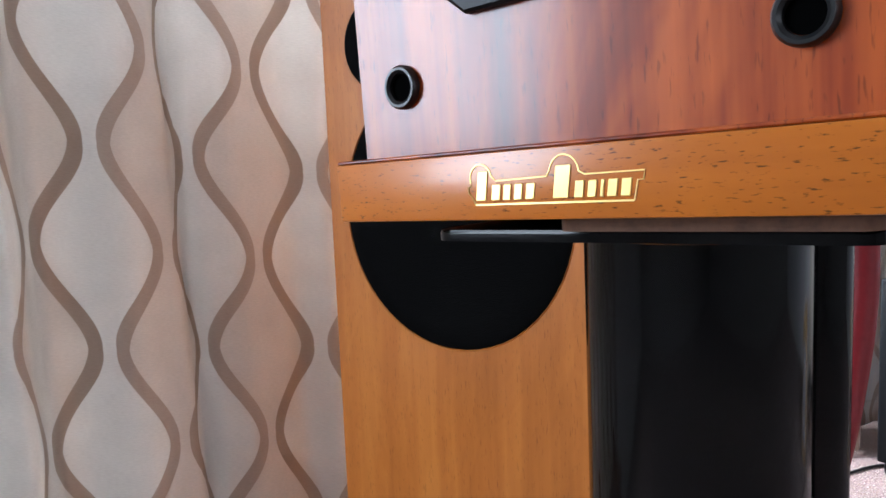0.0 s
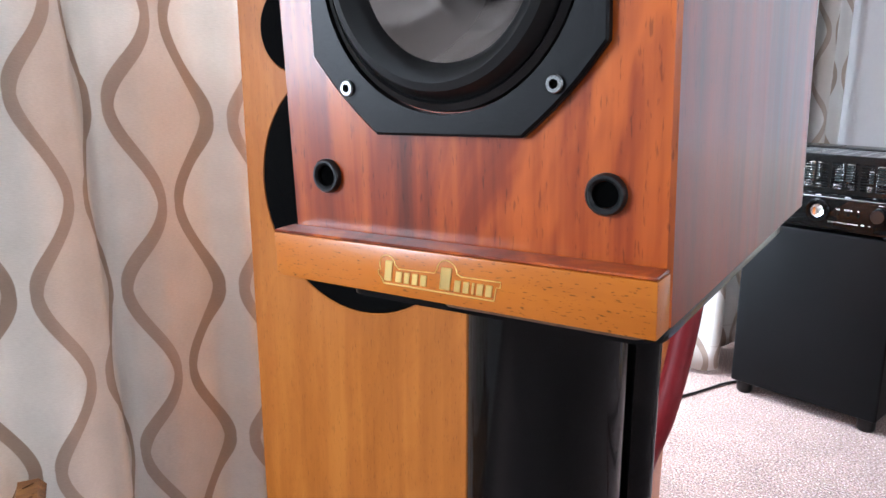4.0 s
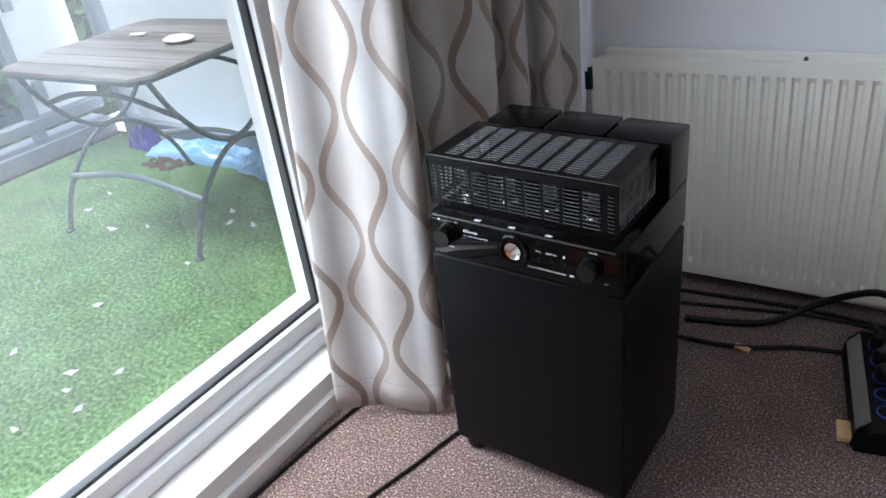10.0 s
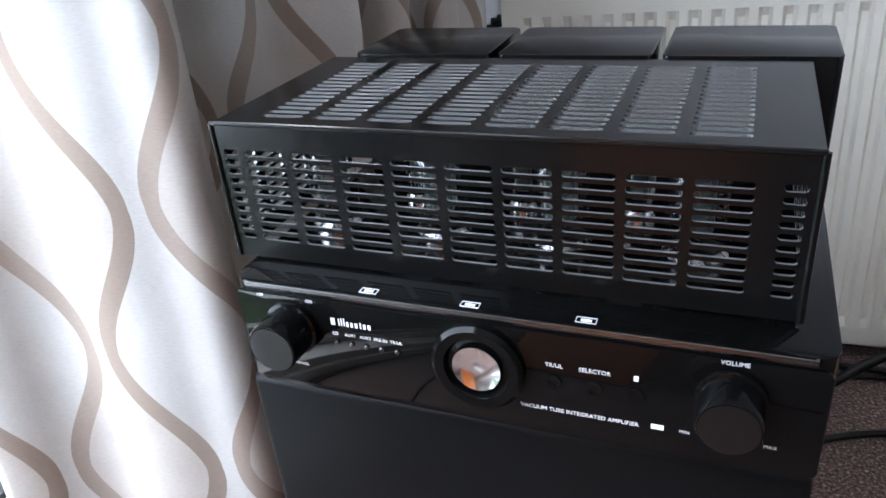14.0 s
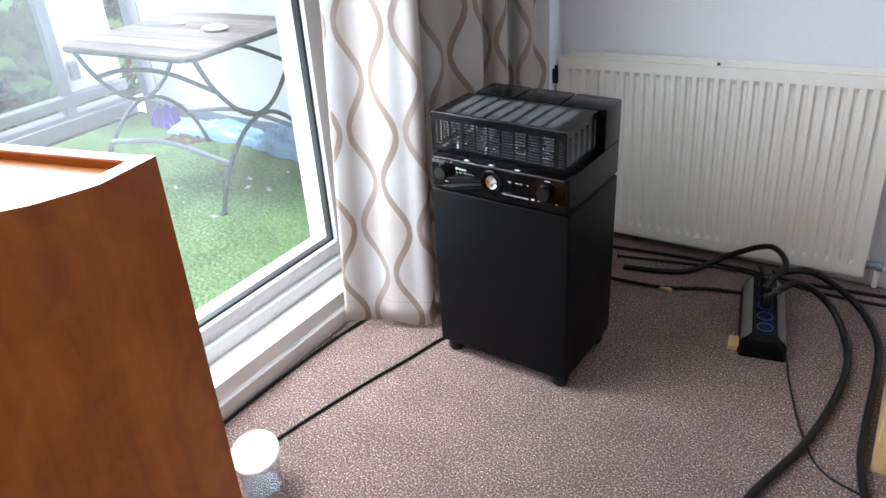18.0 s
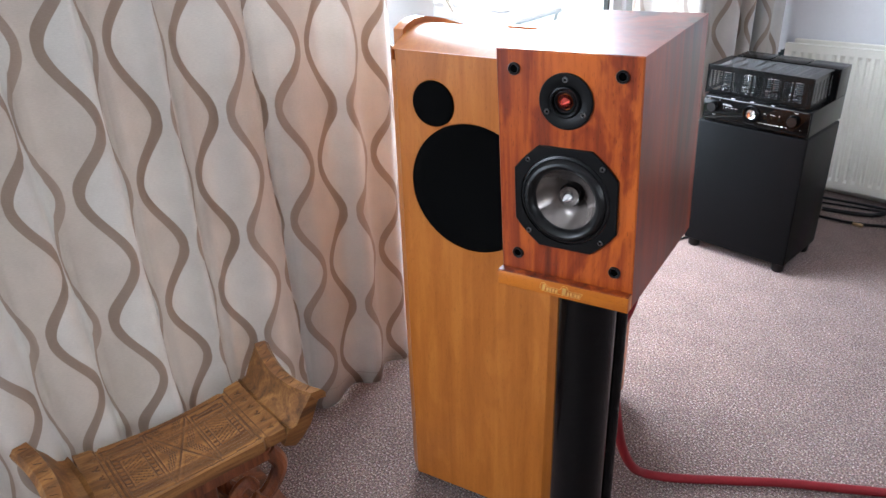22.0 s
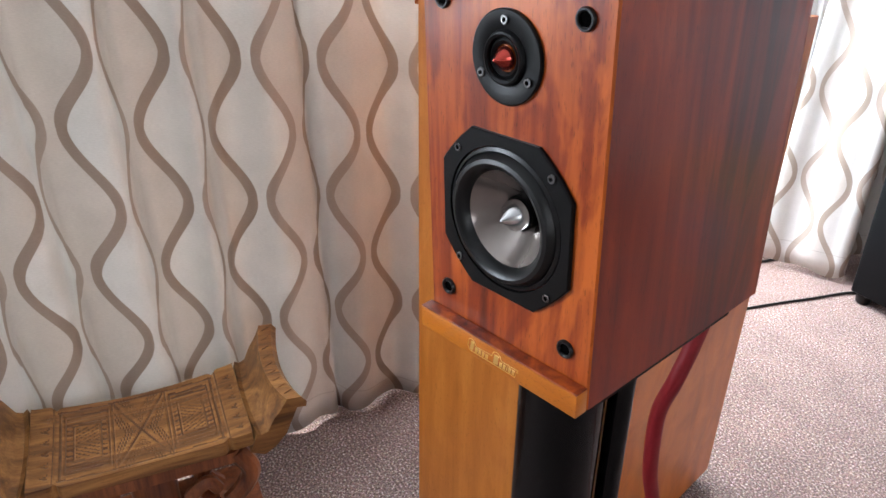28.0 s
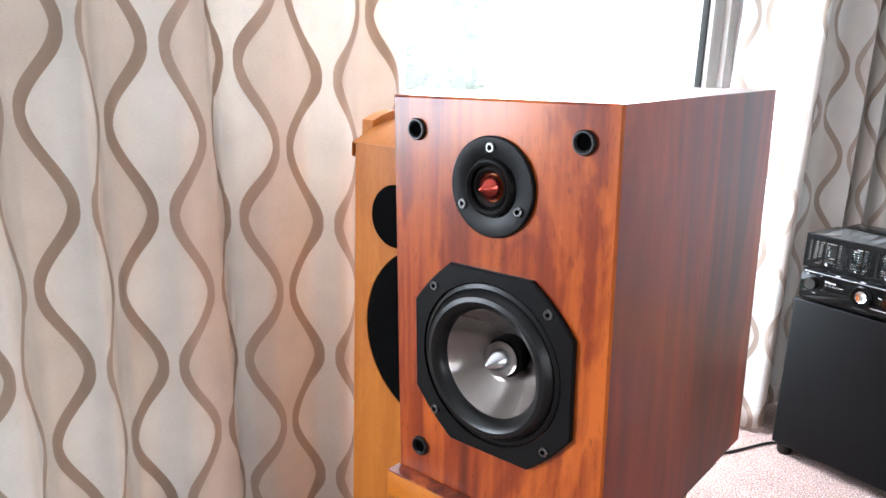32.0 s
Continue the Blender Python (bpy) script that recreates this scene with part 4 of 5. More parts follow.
        span = [hole[(a + q) % N] for q in range((b - a) % N + 1)]
        bm.faces.new([rim[j], rim[(j + 1) % M]] + span[::-1])
    for j in range(N):
        bm.faces.new((hole[j], hole[(j + 1) % N], hole2[(j + 1) % N], hole2[j]))
    bmesh.ops.transform(bm, matrix=up, verts=bm.verts[:])
    wf = part("woofer", bm, M_BLACK_SATIN, t, "black eight-sided woofer chassis", 25)
    part("surround", lathe(B(), [(0.0642, -0.002), (0.0630, 0.003), (0.0600, 0.0045), (0.0590, 0.0030), (0.0572, 0.0070), (0.0545, 0.0100), (0.0510, 0.0108), (0.0472, 0.0088), (0.0445, 0.0040), (0.0430, 0.0)], 64, up), M_RUBBER, wf, "black rubber surround")
    part("cone", lathe(B(), [(0.0434, 0.0003), (0.039, -0.0065), (0.030, -0.0165), (0.020, -0.0255), (0.0155, -0.029)], 64, up), M_CONE, wf, "glossy translucent cone")
    part("collar", lathe(B(), [(0.0162, -0.030), (0.0162, -0.017), (0.0150, -0.0155), (0.0142, -0.020)], 40, up), M_BLACK_GLOSS, wf)
    part("phase_plug", lathe(B(), [(0.0138, -0.026), (0.0138, -0.010), (0.0132, -0.0085), (0.0066, -0.0015), (0.0013, 0.0050), (0.0, 0.0056)], 40, up), M_CHROME, wf, "pointed steel phase plug")
    for x, z in ((-0.0525, 0.0525), (0.0525, 0.0525), (0.0525, -0.0525), (-0.0525, -0.0525)):
        screw(wf, up @ pose(x, z, 0.004))
    return t


MON = monitor()


def badge():
    """A gold emblem on the strip: an arched outline with slanted bars in place of its lettering."""
    t = part("badge", box(B(), -0.0285, 0.0300, -0.01535, -0.0149, 0.0050, 0.0056), M_GOLD, MON, "gilt emblem with an arched outline border")
    bm = B()
    arch = lambda cx, r, z, a0, a1: [(cx + r * math.cos(radians(a)), z + r * 1.05 * math.sin(radians(a))) for a in range(a0, a1 - 1, -12)]
    line = arch(-0.0258, 0.0045, 0.0140, 200, 0) + [(-0.0195, 0.0130), (0.0005, 0.0136)] + arch(0.0068, 0.0052, 0.0145, 170, 0) + [(0.0140, 0.0136), (0.0335, 0.0138), (0.0330, 0.0112), (0.0312, 0.0112), (0.0300, 0.0054)]
    tube(bm, [Vector((x, -0.0151, z)) for x, z in line], 0.00028, 6)
    tube(bm, [Vector((x, -0.0151, z)) for x, z in ((-0.0285, 0.0054), (-0.0303, 0.0085), (-0.0312, 0.0092), (-0.0312, 0.0112), (-0.0298, 0.0118))], 0.00028, 6)
    part("border", bm, M_GOLD, t)
    xs = [(-0.0282, 0.0042, 0.0098), (-0.0218, 0.0036, 0.0052), (-0.0170, 0.0030, 0.0052), (-0.0126, 0.0032, 0.0052), (-0.0080, 0.0034, 0.0052),
          (0.0024, 0.0056, 0.0102), (0.0100, 0.0032, 0.0052), (0.0145, 0.0030, 0.0052), (0.0188, 0.0012, 0.0052), (0.0212, 0.0032, 0.0052), (0.0256, 0.0032, 0.0052)]
    for x, w, h in xs:
        bm = box(B(), x, x + w, -0.01545, -0.0149, 0.0066, 0.0066 + h, 0.0002)
        for v in bm.verts:
            v.co.x += 0.16 * (v.co.z - 0.0066)
        part("bar", bm, M_GOLD, t)
    return t


badge()


def speaker_stand():
    t = thing("speaker_stand", pose(MON_POSE.translation.x, MON_POSE.translation.y, 0, 0, 0, MON_TURN[2]), "glossy black metal loudspeaker stand", "stand")
    tilt = pose(0, 0, MON_POSE.translation.z, MON_TURN[0], MON_TURN[1], 0)
    slab = lambda w, d, r, x, y, z0, z1, bev: prism(B(), [(px + x, py + y) for px, py in rrect(w, d, r)], z0, z1, bevel=bev)
    part("cork_pad", slab(0.095, 0.245, 0.006, 0.043, 0.118, -0.0050, -0.0006, 0), M_CORK, t, "brown cork sheet", m=tilt)
    part("top_plate", slab(0.162, 0.246, 0.012, 0.013, 0.125, -0.0095, -0.0051, 0.0015), M_BLACK_GLOSS, t, "thin black plate with rounded corners", m=tilt)
    circle = lambda x, y, r, n: [(x + r * math.cos(2 * math.pi * k / n), y + r * math.sin(2 * math.pi * k / n)) for k in range(n)]
    part("column", prism(B(), circle(0.0015, 0.093, 0.046, 48), 0.022, 0.867), M_BLACK_GLOSS, t, "wide black round pillar")
    part("column", prism(B(), circle(0.034, 0.154, 0.0145, 32), 0.022, 0.867), M_BLACK_GLOSS, t, "slim black rear pillar")
    part("base_plate", box(B(), -0.13, 0.15, -0.03, 0.27, 0.006, 0.022, 0.003, 2), M_BLACK_GLOSS, t)
    for x in (-0.11, 0.13):
        for y in (-0.01, 0.25):
            part("spike", lathe(B(), [(0.0, 0.0), (0.008, 0.006), (0.008, 0.026), (0, 0.026)], 12, pose(x, y, 0)), M_CHROME, t)
    return t


speaker_stand()


def cable(name, pts, r, material, label, flat=1.0, n=10):
    return solid(name, tube(B(), smooth_path(pts, 8), r, n, flat), material, label, "cable", shade=60)


cable("speaker_cable", [(-0.050, 0.598, 1.000), (-0.066, 0.655, 1.012), (-0.083, 0.705, 0.990), (-0.082, 0.722, 0.930), (-0.076, 0.718, 0.860), (-0.071, 0.708, 0.790), (-0.070, 0.690, 0.730), (-0.073, 0.672, 0.675), (-0.094, 0.678, 0.610), (-0.105, 0.690, 0.540), (-0.108, 0.700, 0.470), (-0.116, 0.722, 0.410), (-0.126, 0.755, 0.330), (-0.132, 0.805, 0.200), (-0.126, 0.86, 0.095), (-0.11, 0.92, 0.035), (-0.05, 0.98, 0.014), (0.06, 1.065, 0.013), (0.22, 1.18, 0.013), (0.6, 1.4, 0.013), (1.2, 1.6, 0.013)],
      0.0115, M_BRICKRED, "thick dark red jacketed speaker cable")


# ---- subwoofer and amplifier ----
def subwoofer():
    t = thing("subwoofer", pose(-0.4665, 2.226, 0, 0, 0, -2.2), "matt black cube subwoofer on short feet", "subwoofer")
    part("cabinet", box(B(), -0.2065, 0.2065, 0, 0.300, 0.038, 0.5435, 0.007, 4), M_BLACK_VINYL, t)
    for x in (-0.175, 0.175):
        for y in (0.035, 0.265):
            part("foot", lathe(B(), [(0, 0), (0.020, 0), (0.024, 0.006), (0.024, 0.038), (0, 0.038)], 22, pose(x, y, 0)), M_RUBBER, t, "round black rubber foot")
    return t


subwoofer()


def letters(text, size, m, parent, material=M_WHITEINK, name="lettering", align="LEFT"):
    cu = bpy.data.curves.new(name, "FONT")
    cu.body, cu.size, cu.extrude, cu.align_x, cu.resolution_u = text, size, 0.0001, align, 2
    tmp = bpy.data.objects.new("tmp", cu)
    scene.collection.objects.link(tmp)
    me = bpy.data.meshes.new_from_object(tmp.evaluated_get(bpy.context.evaluated_depsgraph_get()))
    bpy.data.objects.remove(tmp)
    me.materials.clear()
    me.materials.append(material)
    ob = new(name, me)
    ob.parent = parent
    ob.matrix_basis = m
    return tagged(ob, "white printed lettering")


def slotted(bm, m, w, h, cols, rows, x0, z0, pitch_x, pitch_z, sw, sh, thick=0.0024, half=0.0):
    """A sheet w by h in the xy plane with rows of round-ended slots cut through; returns the slots' edges as a skin."""
    fillets = []
    xs, zs = [0.0], [0.0]
    if half:
        xs += [0.006, 0.006 + half]
    for c in range(cols):
        xs += [x0 + c * pitch_x, x0 + c * pitch_x + sw]
    if half:
        xs += [w - 0.006 - half, w - 0.006]
    for r in range(rows):
        zs += [z0 + r * pitch_z, z0 + r * pitch_z + sh]
    xs.append(w), zs.append(h)
    grid = {}

    def v(i, j, d):
        if (i, j, d) not in grid:
            grid[i, j, d] = bm.verts.new((xs[i], zs[j], d))
        return grid[i, j, d]

    for i in range(len(xs) - 1):
        for j in range(len(zs) - 1):
            hole = i % 2 == 1 and j % 2 == 1
            if not hole:
                bm.faces.new((v(i, j, 0), v(i + 1, j, 0), v(i + 1, j + 1, 0), v(i, j + 1, 0)))
                bm.faces.new((v(i, j, -thick), v(i, j + 1, -thick), v(i + 1, j + 1, -thick), v(i + 1, j, -thick)))
            else:
                q = [v(i, j, 0), v(i + 1, j, 0), v(i + 1, j + 1, 0), v(i, j + 1, 0)]
                p = [v(i, j, -thick), v(i + 1, j, -thick), v(i + 1, j + 1, -thick), v(i, j + 1, -thick)]
                for k in range(4):
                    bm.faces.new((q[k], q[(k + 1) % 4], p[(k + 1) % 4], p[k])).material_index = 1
                # round the slot's ends
                r = min(xs[i + 1] - xs[i], zs[j + 1] - zs[j]) / 2
                for cx, sx in ((xs[i], 1), (xs[i + 1], -1)):
                    for cz, sz in ((zs[j], 1), (zs[j + 1], -1)):
                        arc = [(cx + sx * r * (1 - math.sin(a)), cz + sz * r * (1 - math.cos(a))) for a in (0, 0.52, 1.05, math.pi / 2)]
                        a0, a1 = ([bm.verts.new((px, pz, d)) for px, pz in [(cx, cz)] + arc] for d in (0, -thick))
                        fillets += a0 + a1
                        bm.faces.new(a0)
                        bm.faces.new(a1)
                        for k in range(1, 4):
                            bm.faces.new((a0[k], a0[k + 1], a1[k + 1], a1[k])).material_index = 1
    bmesh.ops.transform(bm, matrix=m, verts=list(grid.values()) + fillets)
    return bm


def valve(parent, x, y, z, r, h):
    m = pose(x, y, z)
    v = part("valve", lathe(B(), [(r * 0.93, 0), (r, 0.012), (r, h * 0.7), (r * 0.85, h * 0.88), (r * 0.4, h * 0.98), (0, h)], 24, m), M_TUBE, parent, "clear glass vacuum valve")
    part("valve_base", lathe(B(), [(r * 1.1, -0.018), (r * 1.1, 0.0), (r * 0.9, 0.004)], 24, m), M_CHROME, v)
    part("valve_plate", box(B(), x - r * 0.55, x + r * 0.55, y - r * 0.4, y + r * 0.4, z + h * 0.2, z + h * 0.72, 0.002), M_IRON, v, "dark metal plates inside")
    part("valve_getter", lathe(B(), [(r * 0.7, h * 0.84), (r * 0.55, h * 0.9), (0, h * 0.93)], 16, m), M_CHROME, v)
    part("valve_mica", lathe(B(), [(0, h * 0.75), (r * 0.85, h * 0.75), (r * 0.85, h * 0.76), (0, h * 0.76)], 16, m), M_STONE, v)
    return v


def knob(parent, x, z, r=0.0190, deep=0.034):
    up = pose(x, -0.002, z, 90)
    k = part("knob", lathe(B(), [(r * 1.12, 0), (r * 1.12, 0.004), (r, 0.005), (r, deep - 0.002), (r * 0.95, deep), (0, deep)], 44, up), M_BLACK_GLOSS, parent, "black metal knob")
    part("knob_face", lathe(B(), [(r * 0.9, deep + 0.0004), (0, deep + 0.0004)], 40, up), M_SPUN, k, "spun metal end")
    return k


M_SPUN = painted("spun_black_anodised", grey(0.05), 0.32, 1.0, vary=0.15)
M_ALU_DARK = painted("dark_spun_aluminium", grey(0.12), 0.25, 1.0, vary=0.1)


def amplifier():
    t = thing("valve_amplifier", pose(-0.459, 2.213, 0.553, 0, 0, -2.2) @ Matrix.Diagonal((0.968, 0.85, 1, 1)), "black valve amplifier with a slotted cage over its valves", "amplifier")
    W = 0.205
    # chassis with rounded front corners
    out = rrect(2 * W, 0.372, 0.014)
    out = [(x, y + 0.186 + 0.002) for x, y in out]
    part("chassis", prism(B(), out, 0.0005, 0.090, bevel=0.003), M_BLACK_GLOSS, t, "gloss black chassis")
    part("front_panel", prism(B(), rrect(2 * W - 0.006, 0.077, 0.004), 0, 0.0025, pose(0, 0.0025, 0.0435, 90), 0.0008), M_PANEL, t, "mirror black acrylic front")
    # a metal bead added for the bright line reflected along this edge
    part("front_edge", tube(B(), [Vector((-W + 0.012, 0.003, 0.0865)), Vector((W - 0.012, 0.003, 0.0865))], 0.0028, 8), M_ALU_DARK, t, "bevelled edge, in metal for its reflected highlight")
    for x in (-0.17, 0.17):
        for y in (0.04, 0.32):
            part("foot", lathe(B(), [(0, -0.0095), (0.016, -0.0095), (0.018, 0.0005), (0, 0.0005)], 18, pose(x, y, 0)), M_RUBBER, t)
    knob(t, -0.156, 0.057)
    knob(t, 0.150, 0.055, deep=0.031)
    # round meter
    up = pose(-0.011, 0.0, 0.049, 90)
    d = part("meter", lathe(B(), [(0.0330, 0), (0.0330, 0.005), (0.0300, 0.008), (0.0235, 0.007), (0.0215, 0.002)], 52, up), M_BLACK_GLOSS, t, "round meter with a black bezel")
    part("meter_face", lathe(B(), [(0.0216, 0.0022), (0, 0.0022)], 48, up), M_PANEL, d)
    part("meter_scale", lathe(B(), [(0.0172, 0.0062), (0.0140, 0.0044), (0.0095, 0.0031), (0.0048, 0.0025), (0, 0.0023)], 48, up), M_CHROME, d, "dished silvery dial")
    # printed legends; the maker's name is a row of bars
    face = lambda x, z: pose(x, -0.0002, z, 90)
    bm = B()
    for k, (w, h) in enumerate(((0.0034, 0.0056), (0.0009, 0.0056), (0.0009, 0.0064), (0.0009, 0.0064), (0.0018, 0.0038), (0.0020, 0.0038), (0.0022, 0.0038), (0.0012, 0.0050), (0.0022, 0.0038), (0.0022, 0.0038))):
        x = -0.123 + sum((0.0062, 0.0021, 0.0021, 0.0021, 0.0034, 0.0036, 0.0040, 0.0026, 0.0037, 0.0038)[:k])
        box(bm, x, x + w, -0.0005, -0.0001, 0.0635, 0.0635 + h)
    part("maker_mark", bm, M_WHITEINK, t, "row of white bars")
    for k, w in enumerate(("CD", "AUX1", "AUX2", "PRE-IN", "TR/UL")):
        x = -0.121 + 0.0122 * k
        letters(w, 0.0036, face(x, 0.0550), t, align="CENTER")
        part("led", lathe(B(), [(0.0020, 0), (0.0020, 0.001), (0.0014, 0.0016), (0, 0.0018)], 14, pose(x, -0.0002, 0.0485, 90)), M_ALU_DARK, t)
    letters("TR/UL", 0.0044, face(0.0415, 0.0570), t, align="CENTER")
    letters("SELECTOR", 0.0044, face(0.0680, 0.0570), t, align="CENTER")
    for x in (0.0415, 0.0680, 0.0940):
        part("button", lathe(B(), [(0.0052, 0), (0.0050, 0.0015), (0.0034, 0.001), (0, 0.001)], 22, pose(x, -0.0002, 0.0455, 90)), M_BLACK_GLOSS, t, "small round button")
    part("remote_window", box(B(), 0.0925, 0.0955, -0.0006, -0.0001, 0.0565, 0.0603), M_WHITEINK, t)
    letters("VACUUM TUBE INTEGRATED AMPLIFIER", 0.0044, face(0.018, 0.0212), t)
    part("model_mark", box(B(), 0.1045, 0.1125, -0.0004, -0.0001, 0.0218, 0.0256), M_WHITEINK, t, "white bar")
    letters("VOLUME", 0.0042, face(0.150, 0.0785), t, align="CENTER")
    letters("MIN", 0.0036, face(0.125, 0.0222), t, align="CENTER")
    letters("MAX", 0.0036, face(0.175, 0.0222), t, align="CENTER")
    letters("OFF", 0.0034, face(-0.181, 0.079), t, align="CENTER")
    letters("ON", 0.0034, face(-0.139, 0.079), t, align="CENTER")
    letters("POWER", 0.0034, face(-0.156, 0.0225), t, align="CENTER")
    for x in (-0.092, -0.0165, 0.061):
        part("valve_tag_bar", box(B(), x - 0.0035, x + 0.0035, 0.0070, 0.0098, 0.0905, 0.0910), M_WHITEINK, t)
        bm = B()
        for a, b, c, e in ((-0.0065, 0.0065, -0.0015, -0.0012), (-0.0065, 0.0065, 0.0052, 0.0055), (-0.0065, -0.0062, -0.001, 0.005), (0.0062, 0.0065, -0.001, 0.005)):
            box(bm, x + a, x + b, 0.0065 + c, 0.0065 + e, 0.0905, 0.0911)
        part("valve_tag", bm, M_WHITEINK, t)
    # slotted cage
    cw, cd, z0, z1, y0, cx = 0.399, 0.212, 0.093, 0.197, 0.036, -0.0165
    cage = part("cage", slotted(B(), pose(cx - cw / 2, y0, z0, 90), cw, z1 - z0, 9, 10, 0.0245, 0.0150, 0.0386, 0.0073, 0.0330, 0.0043, half=0.0125), M_CAGE, t, "black perforated valve cage", 20)
    part("cage_top", slotted(B(), pose(cx - cw / 2, y0, z1), cw, cd, 8, 16, 0.030, 0.020, 0.0425, 0.0108, 0.035, 0.0070), M_CAGE, cage, "", 20)
    part("cage_side", slotted(B(), pose(cx + cw / 2, y0, z0, 90, 0, 90), cd, z1 - z0, 5, 10, 0.014, 0.015, 0.038, 0.0073, 0.031, 0.0043), M_CAGE, cage, "", 20)
    part("cage_side", slotted(B(), pose(cx - cw / 2, y0 + cd, z0, 90, 0, -90), cd, z1 - z0, 5, 10, 0.014, 0.015, 0.038, 0.0073, 0.031, 0.0043), M_CAGE, cage, "", 20)
    # second material: the painted glints on the slot edges
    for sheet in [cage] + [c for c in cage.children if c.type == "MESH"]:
        sheet.data.materials.append(M_SLOT_GLINT)
    for x in (cx - cw / 2, cx + cw / 2):
        part("cage_corner", tube(B(), [Vector((x, y0, z0)), Vector((x, y0, z1))], 0.0022, 10), M_CAGE, cage)
    part("cage_edge", tube(B(), [Vector((cx - cw / 2, y0, z1)), Vector((cx + cw / 2, y0, z1))], 0.0020, 10), M_CAGE, cage)
    for x in (-0.135, -0.045, 0.045, 0.135):
        valve(t, cx + x, 0.090, 0.108, 0.0195, 0.080)
    for x in (-0.090, 0.0, 0.090):
        valve(t, cx + x, 0.160, 0.104, 0.0115, 0.055)
    # transformer covers
    for x in (-0.132, 0.004, 0.140):
        part("transformer_cover", prism(B(), rrect(0.128, 0.118, 0.005), 0.090, 0.199, pose(x, 0.312, 0), 0.002), M_CAGE, t, "square black transformer cover")
    return t


amplifier()


# ---- radiator ----
def radiator():
    x0, x1, z0, z1 = -0.679, 0.376, 0.045, 0.688
    t = thing("radiator", pose(0, 0, 0.006, 0, -1.5, 0), "cream enamelled ribbed panel radiator on the wall", "radiator")
    n = 29
    pitch = (x1 - x0 - 0.05) / n
    bm = B()
    prof = []
    for k in range(n):
        a = x0 + 0.025 + k * pitch
        prof += [(a + pitch * 0.20, 3.116), (a + pitch * 0.36, 3.1265), (a + pitch * 0.64, 3.1265), (a + pitch * 0.80, 3.116)]
    prof = [(x0, 3.116), *prof, (x1, 3.116)]
    zs = (z0, z0 + 0.035, z0 + 0.05, z1 - 0.05, z1 - 0.035, z1)
    rows = []
    for k, z in enumerate(zs):
        rows.append([(x, 3.116 if k in (0, 1, 4, 5) else y, z) for x, y in prof])
    rows = [[(x, 3.140, z0 - 0.0) for x, y in prof]] + rows + [[(x, 3.140, z1) for x, y in prof]]
    ring_sheet(bm, rows, closed=False)
    part("front_panel", bm, M_RAD, t, "ribbed cream steel panel", 30)
    part("rear_panel", box(B(), x0 + 0.02, x1 + 0.004, 3.166, 3.185, z0 + 0.01, z1 + 0.012, 0.003), M_RAD, t)
    part("fins", box(B(), x0 + 0.03, x1 - 0.03, 3.141, 3.165, z0 + 0.03, z1 - 0.012), M_RAD, t)
    part("bleed_plug", lathe(B(), [(0, 0), (0.006, 0), (0.004, 0.008), (0, 0.009)], 12, pose(-0.14, 3.152, z1 - 0.002)), M_IRON, t)
    part("air_valve", lathe(B(), [(0.011, 0), (0.011, 0.018), (0.006, 0.02), (0.006, 0.03), (0, 0.03)], 14, pose(x1, 3.155, z1 - 0.04, 0, 90)), M_IRON, t, "dark metal air valve")
    part("air_valve", lathe(B(), [(0.011, 0), (0.011, 0.018), (0.006, 0.02), (0.006, 0.03), (0, 0.03)], 14, pose(x0, 3.155, z1 - 0.045, 0, -90)), M_IRON, t)
    part("lockshield", prism(B(), rrect(0.022, 0.022, 0.006), z1 - 0.100, z1 - 0.050, pose(x0 - 0.026, 3.150, 0), 0.002), M_IRON, t, "dark metal lockshield valve")
    part("supply_valve", lathe(B(), [(0.012, 0), (0.012, 0.03), (0.016, 0.034), (0.016, 0.05), (0, 0.052)], 16, pose(x1 - 0.002, 3.150, z0 + 0.03, 0, 90)), M_GALV, t)
    part("pipe", tube(B(), smooth_path([(x1 + 0.03, 3.150, z0 + 0.03), (x1 + 0.035, 3.150, 0.05), (x1 + 0.035, 3.150, 0.0)], 5), 0.0075, 10), M_RAD, t)
    part("pipe", tube(B(), smooth_path([(x0 - 0.03, 3.155, z1 - 0.05), (x0 - 0.035, 3.155, 0.4), (x0 - 0.035, 3.155, 0.0)], 5), 0.0075, 10), M_RAD, t)
    return t


radiator()


